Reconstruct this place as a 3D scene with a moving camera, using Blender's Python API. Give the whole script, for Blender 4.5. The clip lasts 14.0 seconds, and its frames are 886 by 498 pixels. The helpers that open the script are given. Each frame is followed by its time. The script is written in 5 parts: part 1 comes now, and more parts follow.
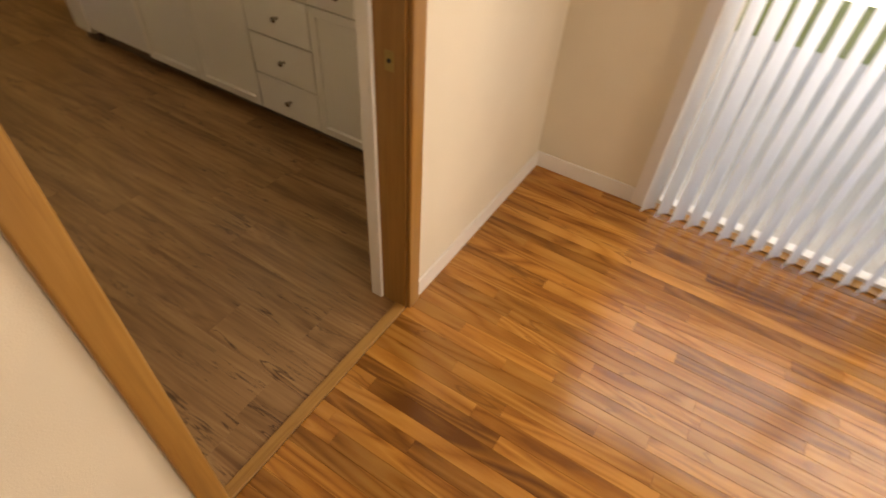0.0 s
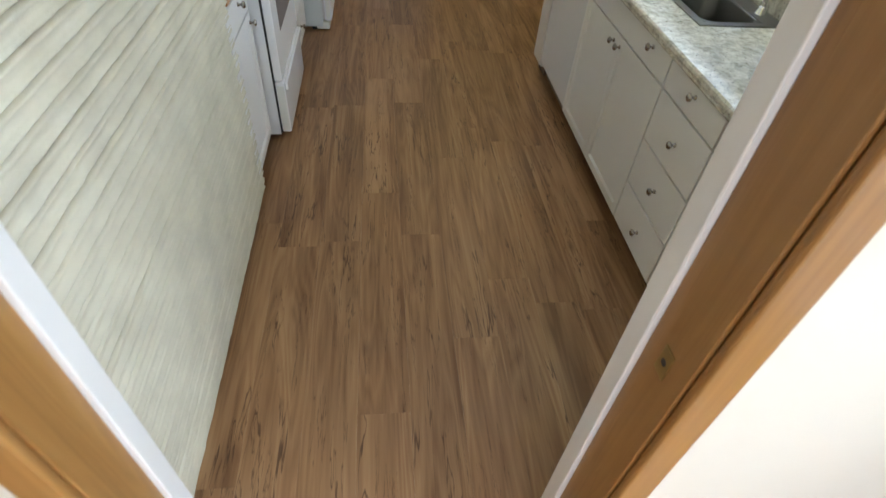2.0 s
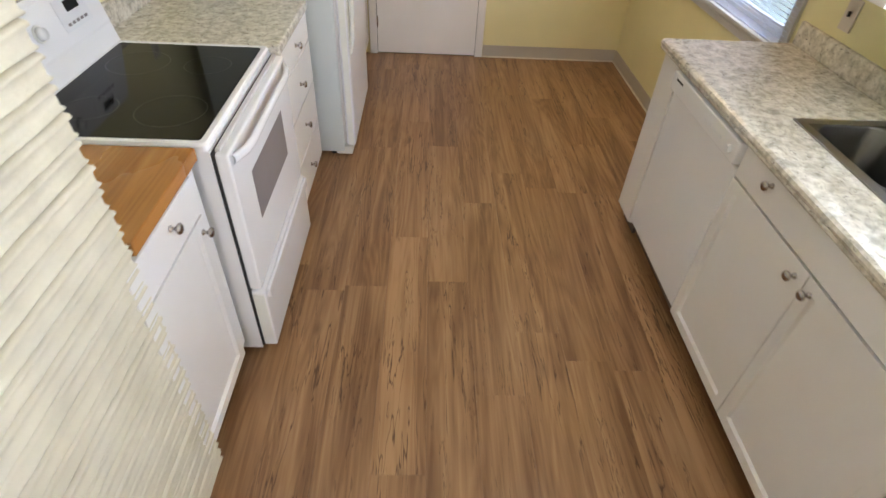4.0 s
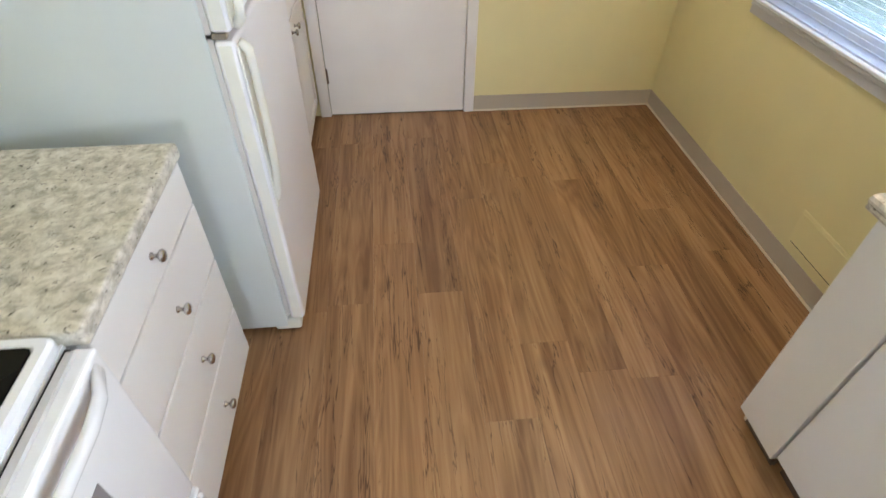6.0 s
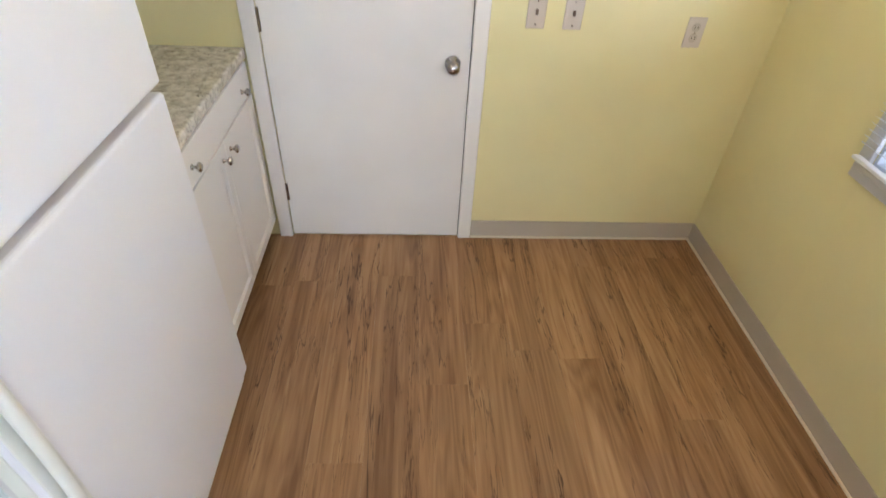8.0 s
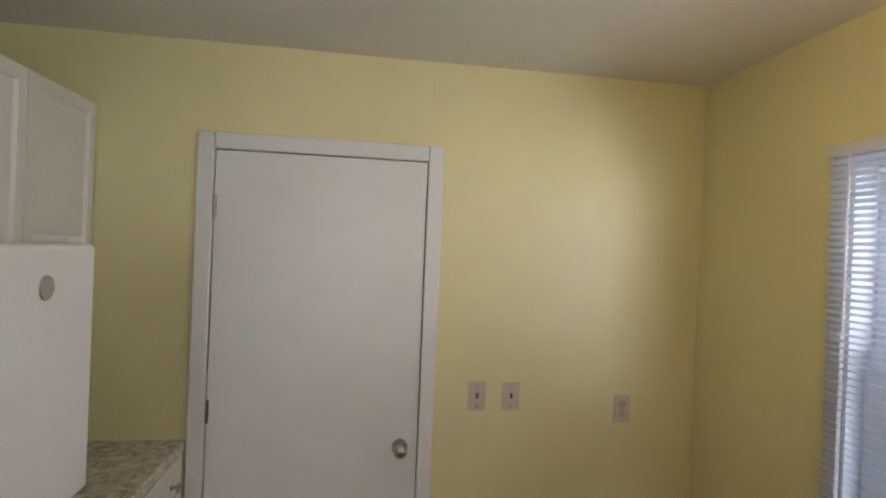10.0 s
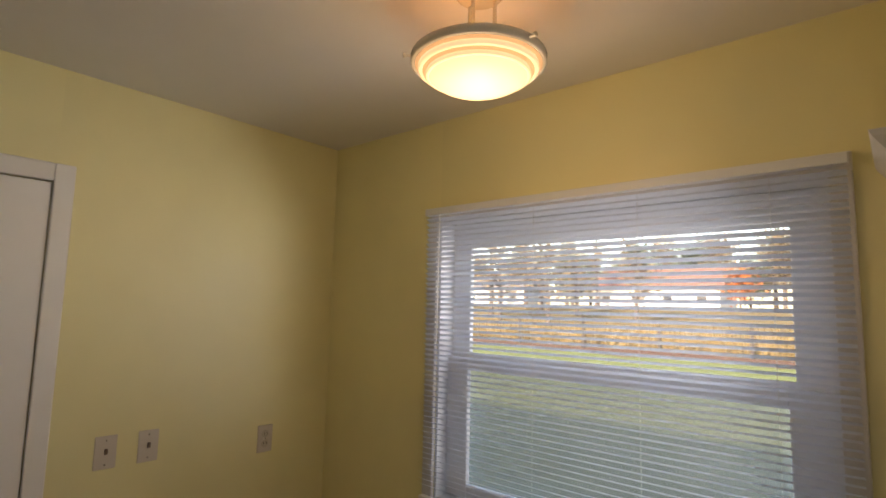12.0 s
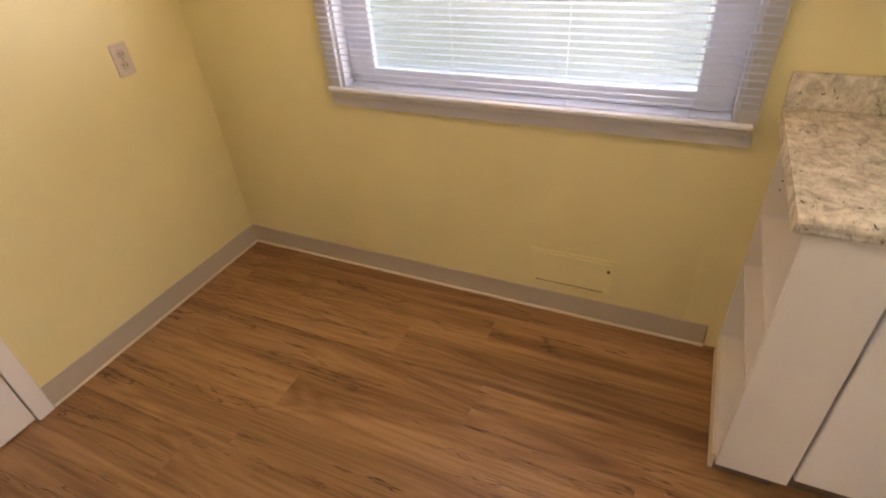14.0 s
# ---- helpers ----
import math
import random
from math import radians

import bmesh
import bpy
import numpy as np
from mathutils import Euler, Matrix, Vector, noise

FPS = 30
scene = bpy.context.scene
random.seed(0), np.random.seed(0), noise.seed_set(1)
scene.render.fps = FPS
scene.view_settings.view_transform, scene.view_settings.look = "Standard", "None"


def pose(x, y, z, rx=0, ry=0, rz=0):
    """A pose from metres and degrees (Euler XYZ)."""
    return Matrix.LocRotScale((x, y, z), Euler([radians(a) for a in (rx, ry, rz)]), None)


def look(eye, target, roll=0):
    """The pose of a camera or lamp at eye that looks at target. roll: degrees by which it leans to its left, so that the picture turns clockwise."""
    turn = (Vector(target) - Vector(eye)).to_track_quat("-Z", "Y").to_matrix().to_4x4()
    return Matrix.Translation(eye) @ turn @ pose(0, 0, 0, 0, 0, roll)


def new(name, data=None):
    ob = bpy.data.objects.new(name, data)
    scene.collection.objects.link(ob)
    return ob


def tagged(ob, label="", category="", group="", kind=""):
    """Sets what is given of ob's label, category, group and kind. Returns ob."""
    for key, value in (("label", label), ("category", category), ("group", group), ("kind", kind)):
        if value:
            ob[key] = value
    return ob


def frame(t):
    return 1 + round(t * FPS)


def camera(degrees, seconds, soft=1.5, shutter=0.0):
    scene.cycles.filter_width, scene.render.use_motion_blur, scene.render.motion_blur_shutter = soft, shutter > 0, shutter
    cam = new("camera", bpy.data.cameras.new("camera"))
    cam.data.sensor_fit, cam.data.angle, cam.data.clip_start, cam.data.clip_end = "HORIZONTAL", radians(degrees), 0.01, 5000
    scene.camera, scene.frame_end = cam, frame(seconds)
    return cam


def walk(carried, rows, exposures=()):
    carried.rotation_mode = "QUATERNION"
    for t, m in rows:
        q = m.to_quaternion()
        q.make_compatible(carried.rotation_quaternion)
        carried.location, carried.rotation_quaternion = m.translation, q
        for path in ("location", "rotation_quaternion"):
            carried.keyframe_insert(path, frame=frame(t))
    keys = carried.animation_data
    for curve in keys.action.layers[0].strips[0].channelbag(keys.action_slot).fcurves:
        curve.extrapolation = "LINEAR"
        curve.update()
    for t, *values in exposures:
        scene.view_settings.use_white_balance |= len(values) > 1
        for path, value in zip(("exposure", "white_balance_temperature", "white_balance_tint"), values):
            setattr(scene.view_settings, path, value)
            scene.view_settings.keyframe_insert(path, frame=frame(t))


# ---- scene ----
cam = camera(79.7, 14.0, soft=1.5, shutter=0.25)
PATH = [
    (0, (-0.209, -0.825, 1.692), (1.025, -0.125, 0.282), 4.2),
    (0.5, (-0.007, -0.766, 1.673), (0.887, 0.277, 0.22), 5.5),
    (1, (0.189, -0.785, 1.698), (0.726, 0.458, 0.226), 6.2),
    (1.5, (0.307, -0.633, 1.696), (0.638, 0.715, 0.256), 5.8),
    (2, (0.472, -0.408, 1.705), (0.691, 1.001, 0.304), 5.0),
    (2.5, (0.547, -0.21, 1.708), (0.67, 1.289, 0.39), 3.4),
    (3, (0.498, 0.109, 1.708), (0.582, 1.599, 0.377), 2.0),
    (3.5, (0.499, 0.454, 1.693), (0.584, 1.951, 0.356), 2.3),
    (4, (0.517, 0.893, 1.690), (0.600, 2.405, 0.384), 3.4),
    (4.2, (0.515, 1.045, 1.676), (0.583, 2.56, 0.362), 3.0),
    (6.3, (0.488, 2.527, 1.623), (0.66, 3.958, 0.237), 1.2),
    (6.5, (0.532, 2.63, 1.625), (0.725, 4.04, 0.219), 2.5),
    (7, (0.606, 2.893, 1.609), (0.809, 4.314, 0.216), 4.2),
    (7.5, (0.669, 3.112, 1.63), (0.801, 4.538, 0.235), 3.2),
    (8, (0.708, 3.251, 1.647), (0.82, 4.792, 0.377), 3.2),
    (8.5, (0.71, 3.286, 1.689), (0.79, 5.003, 0.657), 1.8),
    (8.7, (0.716, 3.281, 1.711), (0.778, 5.075, 0.829), 1.0),
    (10.8, (0.637, 3.226, 1.663), (1.428, 5.049, 1.892), 2.2),
    (11, (0.613, 3.245, 1.672), (1.581, 4.983, 1.884), 2.1),
    (11.2, (0.570, 3.235, 1.666), (1.698, 4.876, 1.874), 2.0),
    (11.5, (0.527, 3.183, 1.651), (1.831, 4.682, 1.873), 2.1),
    (12, (0.456, 3.172, 1.619), (1.955, 4.468, 1.839), 1.4),
    (12.5, (0.428, 3.235, 1.609), (2.067, 4.395, 1.576), -0.5),
    (13, (0.340, 3.405, 1.628), (2.023, 4.358, 1.136), -0.5),
    (13.5, (0.375, 3.458, 1.588), (1.951, 4.301, 0.696), -2.1),
    (14, (0.485, 3.430, 1.513), (1.933, 4.171, 0.350), -4.8),
]
EXPOSURES = [
    (0.0, 2.33, 11800, 23), (0.7, 2.55, 10000, 21), (1.2, 2.68, 7400, 16), (1.6, 2.8, 6300, 10), (2.0, 3.05, 6100, 8), (2.6, 3.42, 6550, 14), (4.2, 3.68, 6600, 17),
    (6.3, 4.0, 6100, 13), (7.5, 4.1, 6000, 13), (8.7, 3.85, 5900, 13), (10.8, 2.25, 7200, 15), (12.2, 2.15, 7900, 18), (13.0, 2.62, 7000, 22), (13.5, 3.07, 7500, 27), (14.0, 3.75, 8100, 29),
]
walk(cam, [(t, look(eye, target, roll)) for t, eye, target, roll in PATH], EXPOSURES)

# ---------------------------------------------------------------- world, sun, exposure
world = bpy.data.worlds.new("world")
scene.world = world
world.use_nodes = True
wn = world.node_tree.nodes
sky = wn.new("ShaderNodeTexSky")
sky.sky_type, sky.sun_disc = "NISHITA", False
sky.sun_elevation, sky.sun_rotation = radians(23), radians(-90)
world.node_tree.links.new(sky.outputs[0], wn["Background"].inputs[0])
wn["Background"].inputs[1].default_value = 0.12
sun = new("sun", bpy.data.lights.new("sun", "SUN"))
sun.data.energy, sun.data.angle, sun.data.color = 2.4, radians(0.5), (1.0, 0.93, 0.82)
sun.matrix_world = look((-20, 1.0, 8.5), (0, 2.0, 0))



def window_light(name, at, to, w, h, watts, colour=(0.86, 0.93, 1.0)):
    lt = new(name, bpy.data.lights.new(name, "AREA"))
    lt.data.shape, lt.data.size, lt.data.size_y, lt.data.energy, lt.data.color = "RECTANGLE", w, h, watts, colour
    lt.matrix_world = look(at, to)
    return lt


# daylight lamps in an added, unseen living room window, sink window and slider openings
window_light("added_light_living", (0.4, -4.62, 1.45), (1.9, -0.6, 1.1), 1.5, 1.15, 11.0)
window_light("skylight_slider", (2.25, -1.85, 1.45), (0.3, -1.85, 0.5), 2.3, 1.0, 9)
window_light("skylight_sink", (2.185, 1.83, 1.50), (1.15, 1.83, 2.5), 1.0, 0.85, 5.7, (0.77, 0.89, 1.0))
# extra lamp outside, beside the dinette window, added to brighten the north wall
window_light("fill_dinette", (2.62, 2.78, 1.22), (1.25, 5.35, 0.95), 0.8, 1.3, 9.5)

# the plan: kitchen and dinette, and the living room before it
XL, XR, Y0, Y1, ZC = -0.745, 2.127, 0.10, 5.355, 2.42
LX0, LX1, LY0, LY1 = -2.6, 2.127, -4.6, -0.04


# ---------------------------------------------------------------- materials
def nodes_of(name):
    m = bpy.data.materials.new(name)
    m.use_nodes = True
    return m, m.node_tree.nodes, m.node_tree.links, m.node_tree.nodes["Principled BSDF"]


def coords(nd, ln, scale, spin=0.0):
    """World position, stretched, moved by each object's random number."""
    geo, mp = nd.new("ShaderNodeNewGeometry"), nd.new("ShaderNodeMapping")
    mp.inputs["Scale"].default_value = scale
    mp.inputs["Rotation"].default_value = (0, 0, spin)
    info, mul = nd.new("ShaderNodeObjectInfo"), nd.new("ShaderNodeVectorMath")
    mul.operation = "SCALE"
    mul.inputs[0].default_value = (31.7, 17.3, 11.1)
    ln.new(info.outputs["Random"], mul.inputs["Scale"])
    ln.new(geo.outputs["Position"], mp.inputs["Vector"])
    ln.new(mul.outputs[0], mp.inputs["Location"])
    return mp.outputs[0], info.outputs["Random"]


def noise_of(nd, ln, vec, scale, detail=4, rough=0.55, warp=0.0):
    n = nd.new("ShaderNodeTexNoise")
    n.inputs["Scale"].default_value, n.inputs["Detail"].default_value = scale, detail
    n.inputs["Roughness"].default_value, n.inputs["Distortion"].default_value = rough, warp
    ln.new(vec, n.inputs["Vector"])
    return n.outputs["Fac"]


def ramp(nd, ln, fac, stops):
    r = nd.new("ShaderNodeValToRGB")
    while len(r.color_ramp.elements) < len(stops):
        r.color_ramp.elements.new(0.5)
    for e, (p, c) in zip(r.color_ramp.elements, stops):
        e.position, e.color = p, (*c, 1)
    ln.new(fac, r.inputs[0])
    return r.outputs[0]


def mixed(nd, ln, fac, a, b, how="MIX"):
    m = nd.new("ShaderNodeMix")
    m.data_type, m.blend_type = "RGBA", how
    for sock, v in ((m.inputs["Factor"], fac), (m.inputs["A"], a), (m.inputs["B"], b)):
        if isinstance(v, (int, float)):
            sock.default_value = v
        elif isinstance(v, tuple):
            sock.default_value = (*v, 1)
        else:
            ln.new(v, sock)
    return m.outputs["Result"]


def bump_to(nd, ln, bsdf, height, strength, distance):
    b = nd.new("ShaderNodeBump")
    b.inputs["Strength"].default_value, b.inputs["Distance"].default_value = strength, distance
    ln.new(height, b.inputs["Height"])
    ln.new(b.outputs[0], bsdf.inputs["Normal"])


def paint(name, colour, rough=0.5, vary=0.06, grain=90.0, relief=0.15, metal=0.0, stain=1.7, spec=0.5, each=True):
    """A painted, plastic or metal surface: one hue with soft stains and a fine relief."""
    m, nd, ln, b = nodes_of(name)
    vec = coords(nd, ln, (1, 1, 1))[0] if each else nd.new("ShaderNodeNewGeometry").outputs["Position"]
    soft = noise_of(nd, ln, vec, stain, 3)
    fine = noise_of(nd, ln, vec, grain, 3)
    dark = tuple(c * (1 - 2.2 * vary) for c in colour)
    light = tuple(min(1, c * (1 + vary)) for c in colour)
    ln.new(ramp(nd, ln, soft, [(0.3, dark), (0.7, light)]), b.inputs["Base Color"])
    rr = nd.new("ShaderNodeMapRange")
    rr.inputs["To Min"].default_value, rr.inputs["To Max"].default_value = max(0.02, rough - 0.07), rough + 0.07
    ln.new(soft, rr.inputs["Value"])
    ln.new(rr.outputs[0], b.inputs["Roughness"])
    b.inputs["Metallic"].default_value = metal
    b.inputs["Specular IOR Level"].default_value = spec
    if relief:
        bump_to(nd, ln, b, fine, relief, 0.002)
    return m


def planks(name, tones, crack, rough, grain=(26, 1.5, 26), knots=0.5, spread=0.35, lines=0.8, rings=0.3, gloss=0.5):
    """Wood boards: broad tone, fine grain, ring lines, thin wandering checks; each board has its own tone."""
    m, nd, ln, b = nodes_of(name)

    def scaled(k):
        return coords(nd, ln, tuple(g * k for g in grain))

    def maths(op, a, c=0.0, d=None):
        n = nd.new("ShaderNodeMath")
        n.operation = op
        for sock, v in zip(n.inputs, (a, c, d)):
            if v is None:
                continue
            if isinstance(v, (int, float)):
                sock.default_value = v
            else:
                ln.new(v, sock)
        return n.outputs[0]

    vec, rnd = scaled(1.0)
    broad = noise_of(nd, ln, scaled(0.3)[0], 1.0, 3, 0.5, 0.4)
    fine = noise_of(nd, ln, scaled(3.2)[0], 1.0, 5, 0.65, 0.3)
    field = noise_of(nd, ln, scaled(0.42)[0], 1.0, 2, 0.45, 0.5)
    ring = maths("PINGPONG", maths("MULTIPLY", field, 11.0), 0.5)
    mixv = maths("MULTIPLY_ADD", ring, rings, maths("MULTIPLY_ADD", fine, 0.30, maths("MULTIPLY", broad, 0.70)))
    lo, hi = 0.36 + rings * 0.1, 0.60 + rings * 0.4
    base = ramp(nd, ln, mixv, [(lo, tones[0]), ((lo + hi) / 2, tones[1]), (hi, tones[2])])
    tone = nd.new("ShaderNodeMapRange")
    tone.inputs["To Min"].default_value, tone.inputs["To Max"].default_value = 1 - spread, 1 + spread * 0.6
    ln.new(rnd, tone.inputs["Value"])
    hue = nd.new("ShaderNodeHueSaturation")
    ln.new(tone.outputs[0], hue.inputs["Value"])
    ln.new(base, hue.inputs["Color"])
    path = noise_of(nd, ln, coords(nd, ln, (grain[0] * 0.55, grain[1] * 0.75, grain[2] * 0.55))[0], 1.0, 3, 0.55, 0.25)
    near = maths("ABSOLUTE", maths("SUBTRACT", path, 0.5))
    thin = ramp(nd, ln, near, [(0.002, (1, 1, 1)), (0.010, (0, 0, 0))])
    where = noise_of(nd, ln, scaled(0.5)[0], 1.3, 2, 0.5)
    on = ramp(nd, ln, where, [(0.48, (0, 0, 0)), (0.55, (1, 1, 1))])
    cut = maths("MULTIPLY", maths("MULTIPLY", thin, on), lines)
    kn = nd.new("ShaderNodeTexVoronoi")
    kn.inputs["Scale"].default_value = 0.33
    ln.new(coords(nd, ln, (grain[0] * 0.5, grain[1] * 4, grain[2] * 0.5) if grain[1] < grain[0] else (grain[0] * 0.5, grain[1] * 0.5, grain[2] * 4))[0], kn.inputs["Vector"])
    dot = maths("MULTIPLY", ramp(nd, ln, kn.outputs["Distance"], [(0.015, (1, 1, 1)), (0.075, (0, 0, 0))]), knots)
    col = mixed(nd, ln, cut, hue.outputs[0], crack)
    col = mixed(nd, ln, dot, col, crack)
    ln.new(col, b.inputs["Base Color"])
    rr = nd.new("ShaderNodeMapRange")
    rr.inputs["To Min"].default_value, rr.inputs["To Max"].default_value = rough - 0.06, rough + 0.1
    ln.new(noise_of(nd, ln, coords(nd, ln, (2.2, 1.6, 2))[0], 1.0, 4), rr.inputs["Value"])
    ln.new(rr.outputs[0], b.inputs["Roughness"])
    b.inputs["Specular IOR Level"].default_value = gloss
    bump_to(nd, ln, b, maths("SUBTRACT", fine, cut), 0.12, 0.002)
    return m


def vinyl_boards(name, tones, crack, rough):
    """Printed oak vinyl: long streaks, fine pores, cathedral lines, thin checks along the grain, small knots."""
    m, nd, ln, b = nodes_of(name)

    def maths(op, a, c=0.0):
        n = nd.new("ShaderNodeMath")
        n.operation = op
        for sock, v in zip(n.inputs, (a, c)):
            if isinstance(v, (int, float)):
                sock.default_value = v
            else:
                ln.new(v, sock)
        return n.outputs[0]

    def grain(x, y, detail, rough_, warp):
        return noise_of(nd, ln, coords(nd, ln, (x, y, x))[0], 1.0, detail, rough_, warp)

    streak = grain(8.5, 0.6, 4, 0.55, 0.9)
    pores = grain(70, 2.4, 4, 0.6, 0.2)
    lines = maths("PINGPONG", maths("MULTIPLY", grain(6.5, 0.55, 2, 0.45, 0.4), 15.0), 0.5)
    tone = maths("ADD", maths("ADD", maths("MULTIPLY", streak, 0.66), maths("MULTIPLY", pores, 0.22)), maths("MULTIPLY", lines, 0.15))
    col = ramp(nd, ln, tone, [(0.36, tones[0]), (0.475, tones[1]), (0.60, tones[2])])
    hue, shade = nd.new("ShaderNodeHueSaturation"), nd.new("ShaderNodeMapRange")
    shade.inputs["To Min"].default_value, shade.inputs["To Max"].default_value = 0.93, 1.07
    ln.new(coords(nd, ln, (1, 1, 1))[1], shade.inputs["Value"])
    ln.new(shade.outputs[0], hue.inputs["Value"])
    ln.new(col, hue.inputs["Color"])
    cuts = None
    for x, y, width, lo, hi, depth in ((12, 0.85, 0.0085, 0.47, 0.55, 0.95), (27, 1.5, 0.010, 0.48, 0.56, 0.75)):
        away = maths("ABSOLUTE", maths("SUBTRACT", grain(x, y, 4, 0.6, 0.3), 0.5))
        thin = ramp(nd, ln, away, [(0.002, (1, 1, 1)), (width, (0, 0, 0))])
        here = ramp(nd, ln, grain(x * 0.42, 1.5, 2, 0.5, 0.0), [(lo, (0, 0, 0)), (hi, (1, 1, 1))])
        one = maths("MULTIPLY", maths("MULTIPLY", thin, here), depth)
        cuts = one if cuts is None else maths("MAXIMUM", cuts, one)
    kn = nd.new("ShaderNodeTexVoronoi")
    kn.inputs["Scale"].default_value = 1.0
    ln.new(coords(nd, ln, (4.2, 1.7, 4.2))[0], kn.inputs["Vector"])
    knot = maths("MULTIPLY", ramp(nd, ln, kn.outputs["Distance"], [(0.01, (1, 1, 1)), (0.10, (0, 0, 0))]), 0.55)
    col = mixed(nd, ln, maths("MAXIMUM", cuts, knot), hue.outputs[0], crack)
    ln.new(col, b.inputs["Base Color"])
    rr = nd.new("ShaderNodeMapRange")
    rr.inputs["To Min"].default_value, rr.inputs["To Max"].default_value = rough - 0.06, rough + 0.1
    ln.new(noise_of(nd, ln, coords(nd, ln, (2.2, 1.6, 2))[0], 1.0, 4), rr.inputs["Value"])
    ln.new(rr.outputs[0], b.inputs["Roughness"])
    bump_to(nd, ln, b, maths("SUBTRACT", pores, cuts), 0.12, 0.002)
    return m


def stretch_relief(m, scale, strength, distance):
    """A coarse relief drawn out along one axis, like brushed thick paint."""
    nd, ln, b = m.node_tree.nodes, m.node_tree.links, m.node_tree.nodes["Principled BSDF"]
    geo, mp = nd.new("ShaderNodeNewGeometry"), nd.new("ShaderNodeMapping")
    mp.inputs["Scale"].default_value = scale
    ln.new(geo.outputs["Position"], mp.inputs["Vector"])
    old = b.inputs["Normal"].links[0].from_socket
    n = nd.new("ShaderNodeBump")
    n.inputs["Strength"].default_value, n.inputs["Distance"].default_value = strength, distance
    ln.new(noise_of(nd, ln, mp.outputs[0], 1.0, 5, 0.6, 0.6), n.inputs["Height"])
    ln.new(old, n.inputs["Normal"])
    ln.new(n.outputs[0], b.inputs["Normal"])


def granite(name, tones, scale=38.0, rough=0.28):
    """Speckled laminate: cream ground, grey clouds, dark flecks."""
    m, nd, ln, b = nodes_of(name)
    vec = nd.new("ShaderNodeNewGeometry").outputs["Position"]
    cloud = noise_of(nd, ln, vec, scale * 0.55, 6, 0.7, 0.4)
    ground = ramp(nd, ln, cloud, [(0.36, tones[0]), (0.5, tones[1]), (0.62, tones[2])])
    fleck = noise_of(nd, ln, vec, scale * 1.3, 4, 0.75, 0.6)
    dark = ramp(nd, ln, fleck, [(0.60, (0, 0, 0)), (0.67, (1, 1, 1))])
    big = noise_of(nd, ln, vec, scale * 0.18, 4, 0.6, 2.0)
    vein = ramp(nd, ln, big, [(0.55, (0, 0, 0)), (0.66, (1, 1, 1))])
    col = mixed(nd, ln, dark, ground, tones[3])
    half = nd.new("ShaderNodeMath")
    half.operation, half.inputs[1].default_value = "MULTIPLY", 0.28
    ln.new(vein, half.inputs[0])
    col = mixed(nd, ln, half.outputs[0], col, tones[0])
    ln.new(col, b.inputs["Base Color"])
    b.inputs["Roughness"].default_value = rough
    b.inputs["Specular IOR Level"].default_value = 0.32
    bump_to(nd, ln, b, fleck, 0.06, 0.001)
    return m


def glow(name, colour, strength):
    m, nd, ln, b = nodes_of(name)
    b.inputs["Base Color"].default_value = (*colour, 1)
    b.inputs["Emission Color"].default_value = (*colour, 1)
    b.inputs["Emission Strength"].default_value = strength
    return m


def glass(name, rough=0.0, tint=(1, 1, 1)):
    m, nd, ln, b = nodes_of(name)
    b.inputs["Base Color"].default_value = (*tint, 1)
    b.inputs["Transmission Weight"].default_value = 1.0
    b.inputs["Roughness"].default_value = rough
    b.inputs["IOR"].default_value = 1.45
    return m


def letting_light(m, colour, share):
    """Lets some light through a thin sheet."""
    nd, ln, b = m.node_tree.nodes, m.node_tree.links, m.node_tree.nodes["Principled BSDF"]
    tr, ms = nd.new("ShaderNodeBsdfTranslucent"), nd.new("ShaderNodeMixShader")
    tr.inputs[0].default_value = (*colour, 1)
    ms.inputs[0].default_value = share
    ln.new(b.outputs[0], ms.inputs[1])
    ln.new(tr.outputs[0], ms.inputs[2])
    ln.new(ms.outputs[0], nd["Material Output"].inputs[0])
    return m


M_LR = paint("living_room_paint", (0.77, 0.71, 0.60), 0.6, 0.03, 220, 0.25)
M_YEL = paint("yellow_paint", (0.80, 0.73, 0.405), 0.38, 0.03, 260, 0.2)
M_CEIL = paint("ceiling_paint", (0.78, 0.76, 0.73), 0.7, 0.02, 300, 0.3)
M_TRIM = paint("white_trim_paint", (0.82, 0.80, 0.78), 0.35, 0.03, 60, 0.08)
M_GREYTRIM = paint("grey_trim_paint", (0.62, 0.60, 0.60), 0.4, 0.04, 60, 0.08)
M_COVE = paint("cove_base_vinyl", (0.50, 0.44, 0.36), 0.5, 0.04, 80, 0.08)
M_CAULK = paint("shoe_strip", (0.75, 0.68, 0.55), 0.5, 0.05)
M_CAB = paint("cabinet_white", (0.80, 0.78, 0.76), 0.33, 0.02, 40, 0.05)
# dark brown puts the shade under the cabinets into the toe kicks' colour
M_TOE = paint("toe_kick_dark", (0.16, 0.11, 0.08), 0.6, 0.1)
M_STEEL = paint("brushed_steel", (0.30, 0.285, 0.27), 0.30, 0.05, 300, 0.04, 1.0)
# the rim's steel again, darkened to hold the bowls' dim reflections in its colour
M_BASIN = paint("basin_steel_darkened", (0.15, 0.145, 0.14), 0.34, 0.08, 300, 0.05, 1.0)
M_CHROME = paint("chrome", (0.78, 0.78, 0.80), 0.09, 0.02, 50, 0.0, 1.0)
M_NICKEL = paint("nickel", (0.46, 0.43, 0.41), 0.22, 0.05, 50, 0.0, 1.0)
M_BRASS = paint("brass", (0.45, 0.33, 0.14), 0.35, 0.1, 60, 0.1, 1.0)
M_DARK = paint("dark_gap", (0.02, 0.02, 0.02), 0.6, 0.1)
